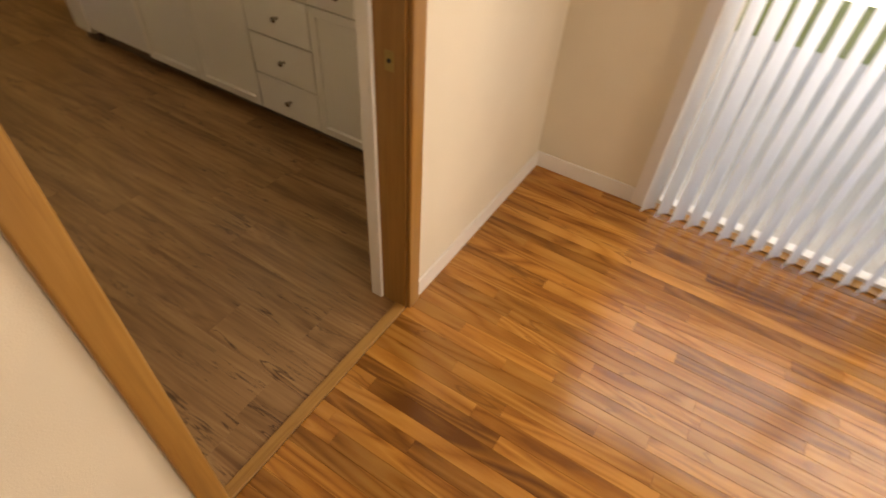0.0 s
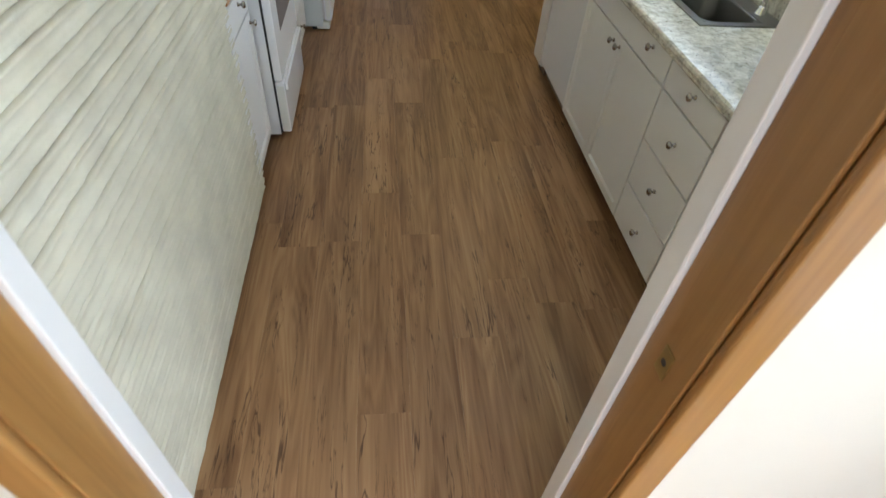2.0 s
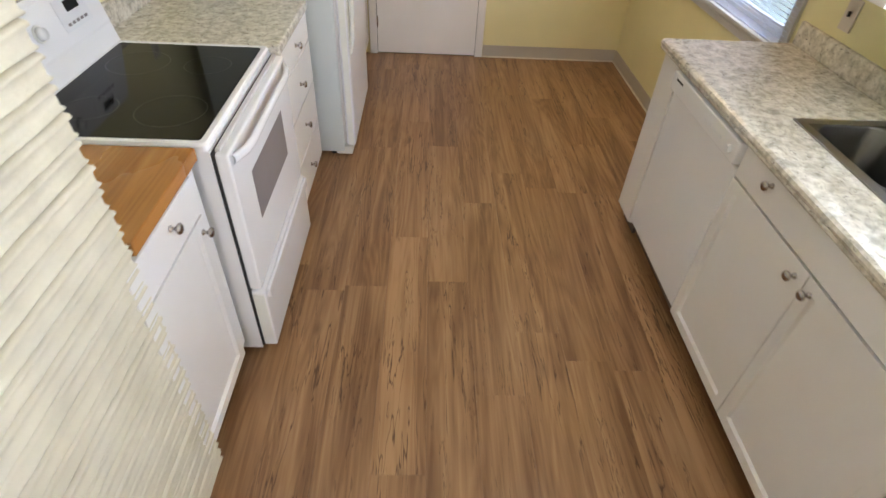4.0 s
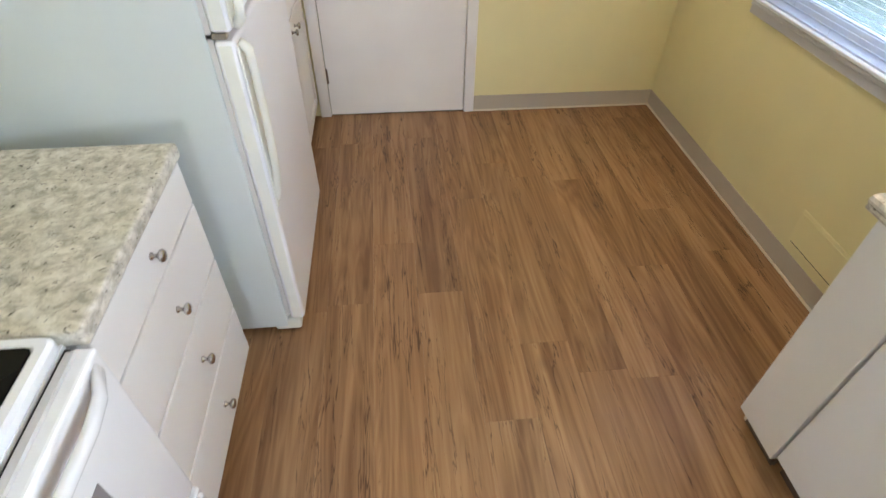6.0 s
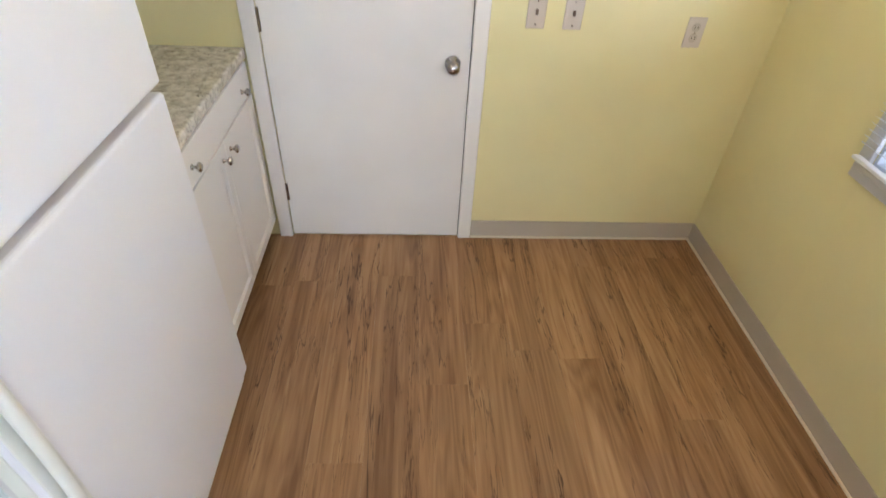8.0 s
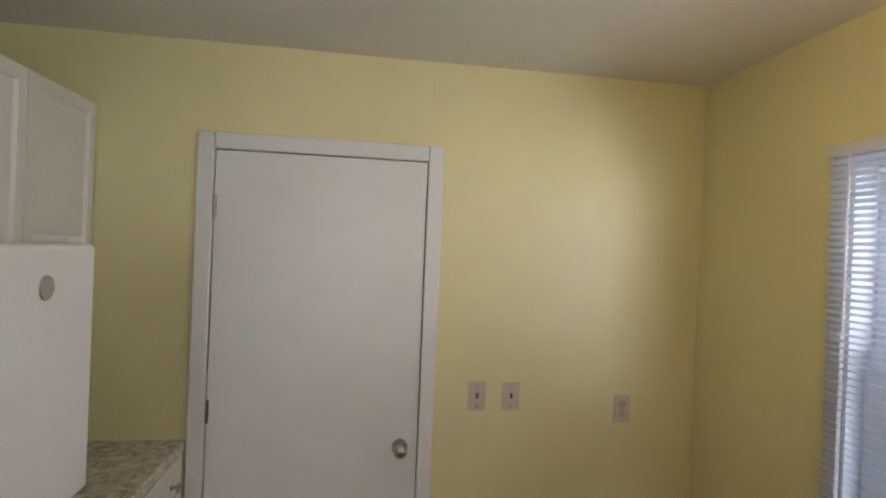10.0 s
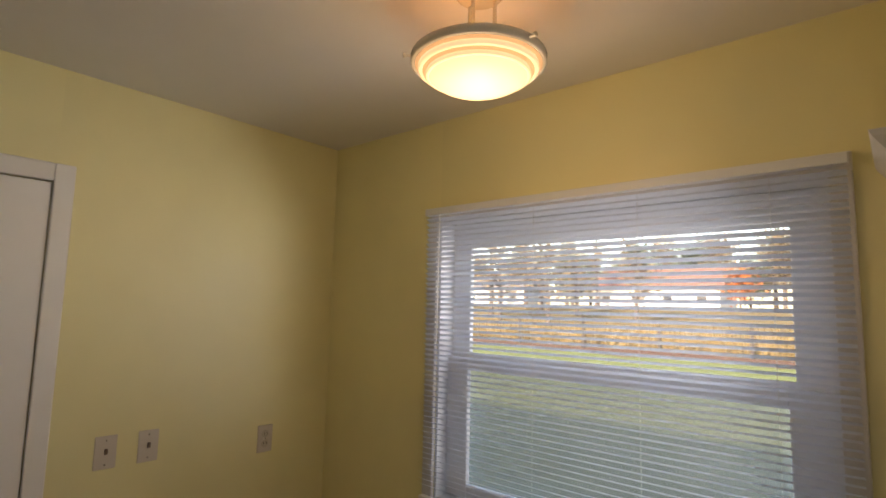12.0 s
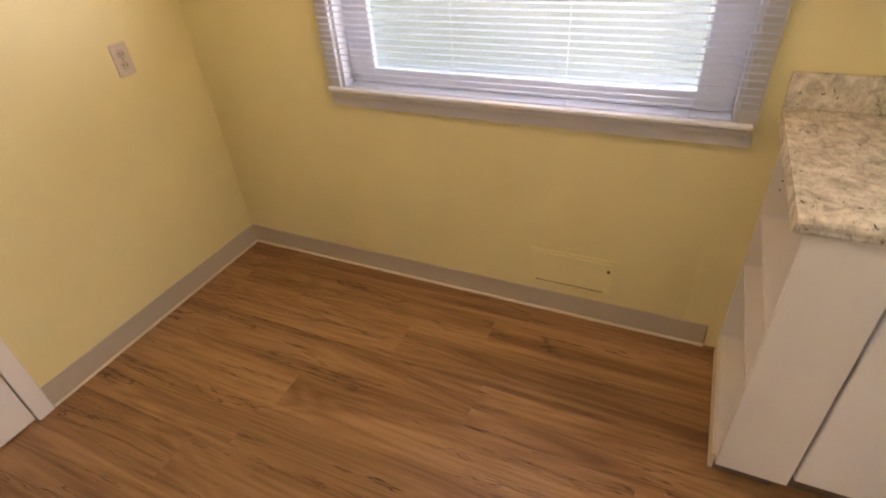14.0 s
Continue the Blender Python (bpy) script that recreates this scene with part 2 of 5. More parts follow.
M_APPL = paint("appliance_white", (0.84, 0.84, 0.86), 0.22, 0.01, 40, 0.02)
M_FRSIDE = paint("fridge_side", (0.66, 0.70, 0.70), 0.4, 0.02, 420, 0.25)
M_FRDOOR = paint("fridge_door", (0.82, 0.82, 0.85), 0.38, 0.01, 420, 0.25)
M_CREAM = paint("aged_plastic", (0.79, 0.79, 0.74), 0.35, 0.04, 60, 0.04)
M_CERAM = paint("black_ceran_glass", (0.006, 0.006, 0.007), 0.06, 0.1, 30, 0.0, 0.0, 1.7, 0.13)
M_GREYGLASS = paint("oven_window", (0.27, 0.25, 0.26), 0.12, 0.05, 30, 0.0)
M_PLATE = paint("plate_plastic", (0.62, 0.55, 0.48), 0.35, 0.03)
M_SLAT = paint("blind_slat", (0.72, 0.73, 0.76), 0.4, 0.02)
M_THIN = letting_light(paint("thin_slat", (0.74, 0.77, 0.84), 0.4, 0.02), (0.74, 0.80, 0.93), 0.40)
M_VINYL = paint("window_vinyl", (0.72, 0.75, 0.82), 0.4, 0.03, 60, 0.06)
M_BRICK = paint("painted_brick", (0.67, 0.615, 0.485), 0.5, 0.05, 55, 0.5, 0.0, 7.0, 0.5, False)
stretch_relief(M_BRICK, (22, 14, 34), 0.32, 0.008)
M_MORTAR = paint("painted_mortar", (0.70, 0.65, 0.52), 0.7, 0.08, 70, 0.8)
M_LVP = vinyl_boards("vinyl_plank", ((0.195, 0.094, 0.039), (0.312, 0.167, 0.075), (0.43, 0.254, 0.126)), (0.075, 0.032, 0.013), 0.34)
M_OAK = planks("red_oak_strip", ((0.20, 0.066, 0.013), (0.41, 0.165, 0.036), (0.53, 0.245, 0.066)), (0.13, 0.045, 0.011), 0.15, (15, 1.5, 15), 0.1, 0.30, 0.5, 0.45)
M_OAKTRIM = planks("oak_trim", ((0.26, 0.125, 0.036), (0.35, 0.175, 0.052), (0.43, 0.23, 0.075)), (0.2, 0.08, 0.02), 0.30, (20, 20, 0.9), 0.1, 0.08, 0.3, 0.15)
M_OAKSILL = planks("oak_sill", ((0.26, 0.125, 0.036), (0.35, 0.175, 0.052), (0.43, 0.23, 0.075)), (0.2, 0.08, 0.02), 0.30, (0.9, 20, 20), 0.1, 0.08, 0.3, 0.15)
M_BUTCHER = planks("butcher_block", ((0.27, 0.098, 0.020), (0.37, 0.150, 0.034), (0.45, 0.20, 0.052)), (0.2, 0.08, 0.02), 0.26, (22, 1.2, 22), 0.05, 0.10, 0.2, 0.2)
M_GRAN = granite("granite_laminate", ((0.40, 0.37, 0.31), (0.61, 0.565, 0.48), (0.77, 0.73, 0.65), (0.07, 0.06, 0.05)), 56.0, 0.27)
M_GLASS = glass("window_glass")
# insect screen whose pale blue, part-clear colour also paints the window's haze
M_SCREEN = paint("hazy_screen_mesh", (0.62, 0.68, 0.76), 0.7, 0.03, 300, 0.0)
M_SCREEN.node_tree.nodes["Principled BSDF"].inputs["Alpha"].default_value = 0.37
M_SHADE = glow("lit_glass_shade", (1.0, 0.74, 0.42), 0.25)
M_STEP = glow("lit_glass_step", (1.0, 0.60, 0.30), 0.13)
M_RING = paint("lamp_ring_enamel", (0.78, 0.70, 0.58), 0.25, 0.03)


# ---------------------------------------------------------------- building blocks
def thing(name, x, y, z, label, category, group="", kind=""):
    ob = new(name)
    ob.location = (x, y, z)
    ob.empty_display_size = 0.1
    return tagged(ob, label, category, group, kind)


def base_of(ob):
    p = Vector((0, 0, 0))
    while ob is not None:
        p += ob.location
        ob = ob.parent
    return p


def part(name, bm, material, parent=None, label="", smooth=False):
    """One mesh object from a bmesh in world places, under a thing or a part."""
    if parent is not None:
        bmesh.ops.translate(bm, verts=bm.verts, vec=-base_of(parent))
    me = bpy.data.meshes.new(name)
    bmesh.ops.recalc_face_normals(bm, faces=bm.faces)
    if smooth:
        for f in bm.faces:
            f.smooth = True
    bm.to_mesh(me)
    bm.free()
    me.materials.append(material)
    ob = new(name, me)
    ob.parent = parent
    if label:
        ob["label"] = label
    return ob


def bx(x0, x1, y0, y1, z0, z1, bev=0.0, seg=2, bm=None):
    """A box, with rounded edges where bev is given."""
    b = bmesh.new()
    m = Matrix.Translation(((x0 + x1) / 2, (y0 + y1) / 2, (z0 + z1) / 2)) @ Matrix.Diagonal((abs(x1 - x0), abs(y1 - y0), abs(z1 - z0), 1))
    bmesh.ops.create_cube(b, size=1, matrix=m)
    if bev:
        bmesh.ops.bevel(b, geom=list(b.edges), offset=bev, segments=seg, profile=0.5, affect="EDGES")
    if bm is None:
        return b
    join(bm, b)
    return bm


def join(bm, other):
    me = bpy.data.meshes.new("tmp")
    other.to_mesh(me)
    other.free()
    bm.from_mesh(me)
    bpy.data.meshes.remove(me)
    return bm


def lathe(profile, at, axis=(0, 0, 1), n=20):
    """Turns a profile of (radius, height) round an axis from a place."""
    bm = bmesh.new()
    turn = Vector((0, 0, 1)).rotation_difference(Vector(axis)).to_matrix()
    rings = []
    for r, hgt in profile:
        if r < 1e-6:
            rings.append([bm.verts.new(Vector(at) + turn @ Vector((0, 0, hgt)))])
        else:
            rings.append([bm.verts.new(Vector(at) + turn @ Vector((r * math.cos(6.2832 * k / n), r * math.sin(6.2832 * k / n), hgt))) for k in range(n)])
    for a, c in zip(rings, rings[1:]):
        for k in range(n):
            j = (k + 1) % n
            if len(a) == 1:
                bm.faces.new((a[0], c[k], c[j]))
            elif len(c) == 1:
                bm.faces.new((a[k], a[j], c[0]))
            else:
                bm.faces.new((a[k], a[j], c[j], c[k]))
    return bm


def tube(points, radii, n=12):
    """A round bar along points."""
    bm = bmesh.new()
    pts = [Vector(p) for p in points]
    radii = radii if isinstance(radii, (list, tuple)) else [radii] * len(pts)
    rings, up = [], Vector((0.31, 0.17, 0.93))
    for k, p in enumerate(pts):
        d = (pts[min(k + 1, len(pts) - 1)] - pts[max(k - 1, 0)]).normalized()
        a = d.cross(up).normalized()
        c = d.cross(a)
        rings.append([bm.verts.new(p + radii[k] * (a * math.cos(6.2832 * j / n) + c * math.sin(6.2832 * j / n))) for j in range(n)])
    for r, s in zip(rings, rings[1:]):
        for j in range(n):
            bm.faces.new((r[j], r[(j + 1) % n], s[(j + 1) % n], s[j]))
    bm.faces.new(rings[0][::-1])
    bm.faces.new(rings[-1])
    return bm


def arc(c, r, a0, a1, n, ex, ey):
    """Points on an arc about c in the plane of ex and ey."""
    return [Vector(c) + r * (math.cos(radians(a0 + (a1 - a0) * k / n)) * Vector(ex) + math.sin(radians(a0 + (a1 - a0) * k / n)) * Vector(ey)) for k in range(n + 1)]


def rrect(x0, x1, y0, y1, r, n=6):
    out = []
    for cx, cy, a in ((x1 - r, y1 - r, 0), (x0 + r, y1 - r, 90), (x0 + r, y0 + r, 180), (x1 - r, y0 + r, 270)):
        for k in range(n + 1):
            t = radians(a + 90 * k / n)
            out.append((cx + r * math.cos(t), cy + r * math.sin(t)))
    return out


def loft(loops, cap=True):
    """Skins closed loops of 3D points of equal count."""
    bm = bmesh.new()
    rings = [[bm.verts.new(p) for p in lp] for lp in loops]
    n = len(rings[0])
    for r, s in zip(rings, rings[1:]):
        for j in range(n):
            bm.faces.new((r[j], r[(j + 1) % n], s[(j + 1) % n], s[j]))
    if cap:
        bm.faces.new(rings[-1])
    return bm


def wall(name, label, material, x0, x1, y0, y1, z0, z1):
    return tagged(part(name, bx(x0, x1, y0, y1, z0, z1), material), label, "wall", kind="structure")


def trim(name, label, bm, material):
    return tagged(part(name, bm, material), label, "trim", kind="structure")


# ---------------------------------------------------------------- structure
T = 0.14
# wall between living room and kitchen, in pieces about the doorway; each side has its own skin of paint
OX0, OX1, OZ = 0.0, 0.898, 2.04
ym = 0.03
for nm, a, c, z0, z1 in (("a", LX0 - T, OX0 - 0.02, 0, ZC), ("b", OX1 + 0.02, LX1 + T, 0, ZC), ("c", OX0 - 0.02, OX1 + 0.02, OZ + 0.02, ZC)):
    wall("wall_living_" + nm, "smooth cream painted wall beside the kitchen doorway", M_LR, a, c, LY1, ym, z0, z1)
for nm, a, c, z0, z1 in (("a", XL - T, OX0 - 0.02, 0, ZC), ("b", OX1 + 0.02, XR + T, 0, ZC), ("c", OX0 - 0.02, OX1 + 0.02, OZ + 0.02, ZC)):
    wall("wall_kitchen_south_" + nm, "pale yellow painted kitchen wall", M_YEL, a, c, ym + 0.001, Y0, z0, z1)
# west wall
wall("wall_west", "pale yellow painted kitchen wall behind the range", M_YEL, XL - T, XL, Y0, Y1, 0, ZC)
# north wall with the back door's opening
DX0, DX1, DZ = 0.122, 0.924, 2.012
wall("wall_north_west", "pale yellow painted wall left of the back door", M_YEL, XL - T, DX0 - 0.012, Y1, Y1 + T, 0, ZC)
wall("wall_north_east", "pale yellow painted wall with switches and an outlet", M_YEL, DX1 + 0.012, XR + T, Y1, Y1 + T, 0, ZC)
wall("wall_north_top", "pale yellow painted wall above the back door", M_YEL, DX0 - 0.012, DX1 + 0.012, Y1, Y1 + T, DZ + 0.012, ZC)
# east wall with the dinette window and the sink window
WY0, WY1, WZ0, WZ1 = 3.30, 4.634, 0.86, 1.988
SY0, SY1, SZ0, SZ1 = 1.30, 2.36, 1.06, 1.95
for nm, a, c, z0, z1 in (("a", Y0, SY0, 0, ZC), ("b", SY0, SY1, 0, SZ0), ("c", SY0, SY1, SZ1, ZC), ("d", SY1, WY0, 0, ZC),
                         ("e", WY0, WY1, 0, WZ0), ("f", WY0, WY1, WZ1, ZC), ("g", WY1, Y1, 0, ZC)):
    wall("wall_east_" + nm, "pale yellow painted outer wall with windows", M_YEL, XR, XR + T, a, c, z0, z1)
# living room shell
VY0, VY1, VZ = -3.05, -0.645, 2.06
wall("wall_slider_a", "cream painted wall beside the sliding door", M_LR, LX1, LX1 + T, VY1, LY1, 0, ZC)
wall("wall_slider_b", "cream painted wall beyond the sliding door", M_LR, LX1, LX1 + T, LY0, VY0, 0, ZC)
wall("wall_slider_c", "cream painted wall above the sliding door", M_LR, LX1, LX1 + T, VY0, VY1, VZ, ZC)
wall("wall_living_west", "plain cream painted wall", M_LR, LX0 - T, LX0, LY0, LY1, 0, ZC)
# the south opening is unseen, added to hold the living room's daylight lamp
for nm, a, c, z0, z1 in (("a", LX0 - T, -0.4, 0, ZC), ("b", 1.5, LX1 + T, 0, ZC), ("c", -0.4, 1.5, 0, 0.85), ("d", -0.4, 1.5, 2.05, ZC)):
    wall("wall_living_south_" + nm, "plain cream painted wall with an added, unseen window opening", M_LR, a, c, LY0 - T, LY0, z0, z1)
tagged(part("ceiling_kitchen", bx(XL - T, XR + T, ym, Y1 + T, ZC, ZC + 0.12), M_CEIL), "flat off-white painted kitchen ceiling", "ceiling", kind="structure")
tagged(part("ceiling_living", bx(LX0 - T, LX1 + T, LY0 - T, ym - 0.001, ZC, ZC + 0.12), M_CEIL), "flat off-white painted living room ceiling", "ceiling", kind="structure")
# an unseen pitched roof over both, added and drawn long to shade the near lawn
rb = bmesh.new()
ridge = [rb.verts.new(v) for v in ((-2.2, LY0 - 8, 4.45), (-2.2, Y1 + 16, 4.45))]
east = [rb.verts.new(v) for v in ((2.85, LY0 - 8, 2.62), (2.85, Y1 + 16, 2.62))]
west = [rb.verts.new(v) for v in ((-7.2, LY0 - 8, 2.62), (-7.2, Y1 + 16, 2.62))]
rb.faces.new((ridge[0], ridge[1], east[1], east[0]))
rb.faces.new((ridge[0], west[0], west[1], ridge[1]))
rb.faces.new((ridge[0], east[0], west[0]))
rb.faces.new((ridge[1], west[1], east[1]))
rb.faces.new((east[0], east[1], west[1], west[0]))
tagged(part("roof", rb, paint("roof_shingle", (0.12, 0.11, 0.10), 0.9, 0.1, 20, 0.6)), "unseen low pitched dark shingle roof, added to shade the lawn", "roof", kind="structure")
# unseen walls added under the roof's long ends
wall("wall_house_north", "plain unseen outer wall, added below the long roof", M_CAULK, -4.5, 2.1, Y1 + T + 0.01, Y1 + 15.5, -0.35, 2.61)
wall("wall_house_south", "plain unseen outer wall, added below the long roof", M_CAULK, -4.5, 2.1, LY0 - 7.5, LY0 - 2.5, -0.35, 2.61)

# ---------------------------------------------------------------- doorway: oak jamb and casing, white kitchen side
frame_d = thing("door_1", 0.42, 0.0, 0.0, "open doorway with an oak jamb and casing, white on the kitchen side", "doorway", kind="structure")
for x0, x1, nm in ((OX0 - 0.02, OX0, "left"), (OX1, OX1 + 0.02, "right")):
    part("jamb", bx(x0, x1, LY1 - 0.001, 0.068, 0, OZ, 0.002), M_OAKTRIM, frame_d)
    inner = OX0 if nm == "left" else OX1
    s = 1 if nm == "left" else -1
    part("white_jamb", bx(min(inner - s * 0.02, inner + s * 0.012), max(inner - s * 0.02, inner + s * 0.012), 0.0685, Y0 + 0.018, 0, OZ, 0.003), M_TRIM, frame_d, "white painted jamb strip")
    out = inner - s * 0.072
    cb = bx(min(inner - s * 0.006, out), max(inner - s * 0.006, out), LY1 - 0.02, LY1 - 0.0015, 0, OZ + 0.07, 0.006, 3)
    part("casing", cb, M_OAKTRIM, frame_d)
    kb = bx(min(inner - s * 0.0205, out), max(inner - s * 0.0205, out), Y0 + 0.001, Y0 + 0.017, 0, OZ + 0.07, 0.004)
    part("kitchen_casing", kb, M_TRIM, frame_d, "white painted casing")
part("head_jamb", bx(OX0 - 0.02, OX1 + 0.02, LY1, Y0 + 0.017, OZ, OZ + 0.02), M_OAKTRIM, frame_d)
part("head_casing", bx(OX0 + 0.007, OX1 - 0.007, LY1 - 0.02, LY1 - 0.0015, OZ + 0.002, OZ + 0.07, 0.006), M_OAKTRIM, frame_d)
strike = part("strike_plate", bx(OX1 - 0.003, OX1 - 0.0005, -0.002, 0.028, 1.00, 1.058, 0.001), M_BRASS, frame_d, "worn brass strike plate")
part("strike_hole", lathe([(0.0, 0.0006), (0.007, 0.0005), (0.007, 0.0)], (OX1 - 0.003, 0.013, 1.03), (-1, 0, 0), 14), M_DARK, strike)
part("threshold", bx(OX0, OX1, -0.042, 0.004, -0.005, 0.009, 0.004, 3), M_OAKSILL, frame_d, "flat varnished oak threshold strip")

# baseboards
def base_run(name, label, x0, x1, y0, y1, hgt, material):
    b = bx(x0, x1, y0, y1, 0, hgt, 0.004, 2)
    return trim(name, label, b, material)


base_run("baseboard_living_east", "white painted wood baseboard", OX1 + 0.072, LX1 - 0.013, LY1 - 0.013, LY1, 0.088, M_TRIM)
base_run("baseboard_living_west", "white painted wood baseboard", LX0, OX0 - 0.072, LY1 - 0.013, LY1, 0.088, M_TRIM)
base_run("baseboard_slider", "white painted wood baseboard", LX1 - 0.013, LX1, -0.582, LY1 - 0.0005, 0.088, M_TRIM)
base_run("baseboard_north", "taupe vinyl cove baseboard", DX1 + 0.068, XR - 0.008, Y1 - 0.007, Y1, 0.10, M_COVE)
base_run("baseboard_east", "taupe vinyl cove baseboard", XR - 0.007, XR, 3.215, Y1 - 0.0005, 0.10, M_COVE)
base_run("trim_shoe_north", "cream shoe strip at the foot of the baseboard", DX1 + 0.068, XR - 0.018, Y1 - 0.017, Y1 - 0.0075, 0.012, M_CAULK)
base_run("trim_shoe_east", "cream shoe strip at the foot of the baseboard", XR - 0.017, XR - 0.0075, 3.215, Y1 - 0.008, 0.012, M_CAULK)

# ---------------------------------------------------------------- back door
def knob_bm(at, axis, k=1.0):
    return lathe([(0.0, 0.0), (0.009 * k, 0.0), (0.009 * k, 0.003 * k), (0.0055 * k, 0.006 * k), (0.005 * k, 0.014 * k), (0.011 * k, 0.018 * k), (0.015 * k, 0.022 * k),
                  (0.0155 * k, 0.026 * k), (0.012 * k, 0.030 * k), (0.0, 0.0315 * k)], at, axis, 18)


back = thing("door_2", 0.5, Y1, 0.0, "closed flush white painted back door with a satin knob", "door", kind="structure")
part("slab", bx(DX0 - 0.002, DX1 + 0.0025, Y1 - 0.005, Y1 + 0.05, 0.009, DZ + 0.0015, 0.002), M_TRIM, back)
# near-black boxes stand for the shade in the gaps round the slab
part("sweep", bx(DX0 - 0.008, DX1 + 0.008, Y1 + 0.006, Y1 + 0.0515, 0.0, 0.0085), M_DARK, back, "dark strip for the shade under the slab")
part("gap_liner", bx(DX0 - 0.011, DX1 + 0.011, Y1 + 0.052, Y1 + 0.07, 0.0, DZ + 0.011), M_DARK, back, "dark sheet for the shade behind the slab")
for a, c in ((DX0 - 0.066, DX0 - 0.005), (DX1 + 0.005, DX1 + 0.066)):
    part("casing", bx(a, c, Y1 - 0.02, Y1 - 0.0005, 0, DZ + 0.068, 0.005, 2), M_TRIM, back, "light grey white casing")
part("head_casing", bx(DX0 - 0.0045, DX1 + 0.0045, Y1 - 0.02, Y1 - 0.0005, DZ + 0.005, DZ + 0.068, 0.005, 2), M_TRIM, back)
dk = part("door_knob", lathe([(0.0, 0), (0.032, 0), (0.031, 0.006), (0.014, 0.011), (0.012, 0.028), (0.021, 0.036), (0.027, 0.048), (0.026, 0.058), (0.016, 0.066), (0.0, 0.068)],
                             (0.858, Y1 - 0.005, 0.875), (0, -1, 0), 28), M_NICKEL, back, "round satin nickel door knob", True)
part("latch_plate", bx(DX1 + 0.0026, DX1 + 0.0045, Y1 + 0.001, Y1 + 0.03, 0.845, 0.905), M_NICKEL, back)
for z in (0.255, 1.02, 1.80):
    hb = lathe([(0.0, 0), (0.006, 0), (0.006, 0.088), (0.0, 0.088)], (DX0 - 0.002, Y1 - 0.006, z - 0.044), (0, 0, 1), 10)
    bx(DX0 - 0.004, DX0 + 0.006, Y1 - 0.008, Y1 - 0.0055, z - 0.044, z + 0.044, bm=hb)
    part("hinge", hb, M_NICKEL, back, "worn steel butt hinge")


# ---------------------------------------------------------------- windows
def sash_window(name, y0, y1, z0, z1, label, rail):
    w = thing(name, XR, (y0 + y1) / 2, z0, label, "window", kind="structure")
    xw = XR
    cw = 0.052
    for a, c, z, zz in ((y0 - cw, y0 - 0.0005, z0, z1), (y1 + 0.0005, y1 + cw, z0, z1), (y0 - cw, y1 + cw, z1 + 0.0005, z1 + cw)):
        part("casing", bx(xw - 0.018, xw - 0.0005, a, c, z, zz, 0.004), M_GREYTRIM, w)
    part("window_sill", bx(xw - 0.034, xw - 0.0005, y0 - cw + 0.016, y1 + cw - 0.016, z0 - 0.022, z0 - 0.001, 0.006, 3), M_GREYTRIM, w)
    part("apron", bx(xw - 0.016, xw - 0.0005, y0 - cw, y1 + cw, z0 - 0.062, z0 - 0.023, 0.004), M_GREYTRIM, w)
    lin = bmesh.new()
    for a, c, z, zz in ((y0, y0 + 0.012, z0, z1), (y1 - 0.012, y1, z0, z1), (y0 + 0.012, y1 - 0.012, z0, z0 + 0.012), (y0 + 0.012, y1 - 0.012, z1 - 0.012, z1)):
        bx(xw - 0.0005, xw + T - 0.001, a + 0.0005, c - 0.0005, z + 0.0005, zz - 0.0005, bm=lin)
    part("lining", lin, M_VINYL, w)
    a, c, z, zz = y0 + 0.0125, y1 - 0.0125, z0 + 0.0125, z1 - 0.0125
    part("insect_screen", bx(xw + 0.1155, xw + 0.1165, a + 0.002, c - 0.002, z + 0.002, rail - 0.022), M_SCREEN, w, "fine insect screen, tinted pale blue for window haze")
    f = 0.055
    for k, (xa, xb, zl, zh, st) in enumerate(((xw + 0.085, xw + 0.11, rail - 0.02, zz, 0.035), (xw + 0.055, xw + 0.08, z, rail + 0.025, 0.05))):
        fr = bmesh.new()
        for q in ((a, a + f + st, zl, zh), (c - f - st, c, zl, zh), (a + f + st, c - f - st, zl, zl + 0.055), (a + f + st, c - f - st, zh - (0.05 if k else 0.09), zh)):
            bx(xa, xb, *q, 0.003, 1, fr)
        sash = part("sash", fr, M_VINYL, w, "white vinyl sash frame")
        pn = part("pane", bx((xa + xb) / 2 - 0.002, (xa + xb) / 2 + 0.002, a + f + st, c - f - st, zl + 0.055, zh - (0.05 if k else 0.09)), M_GLASS, sash, "clear glass")
        pn.visible_shadow = False
    return w


sash_window("window_1", WY0, WY1, WZ0, WZ1, "white single-hung dinette window in a grey-white casing", 1.40)
sash_window("window_2", SY0, SY1, SZ0, SZ1, "white single-hung window above the kitchen sink", 1.50)


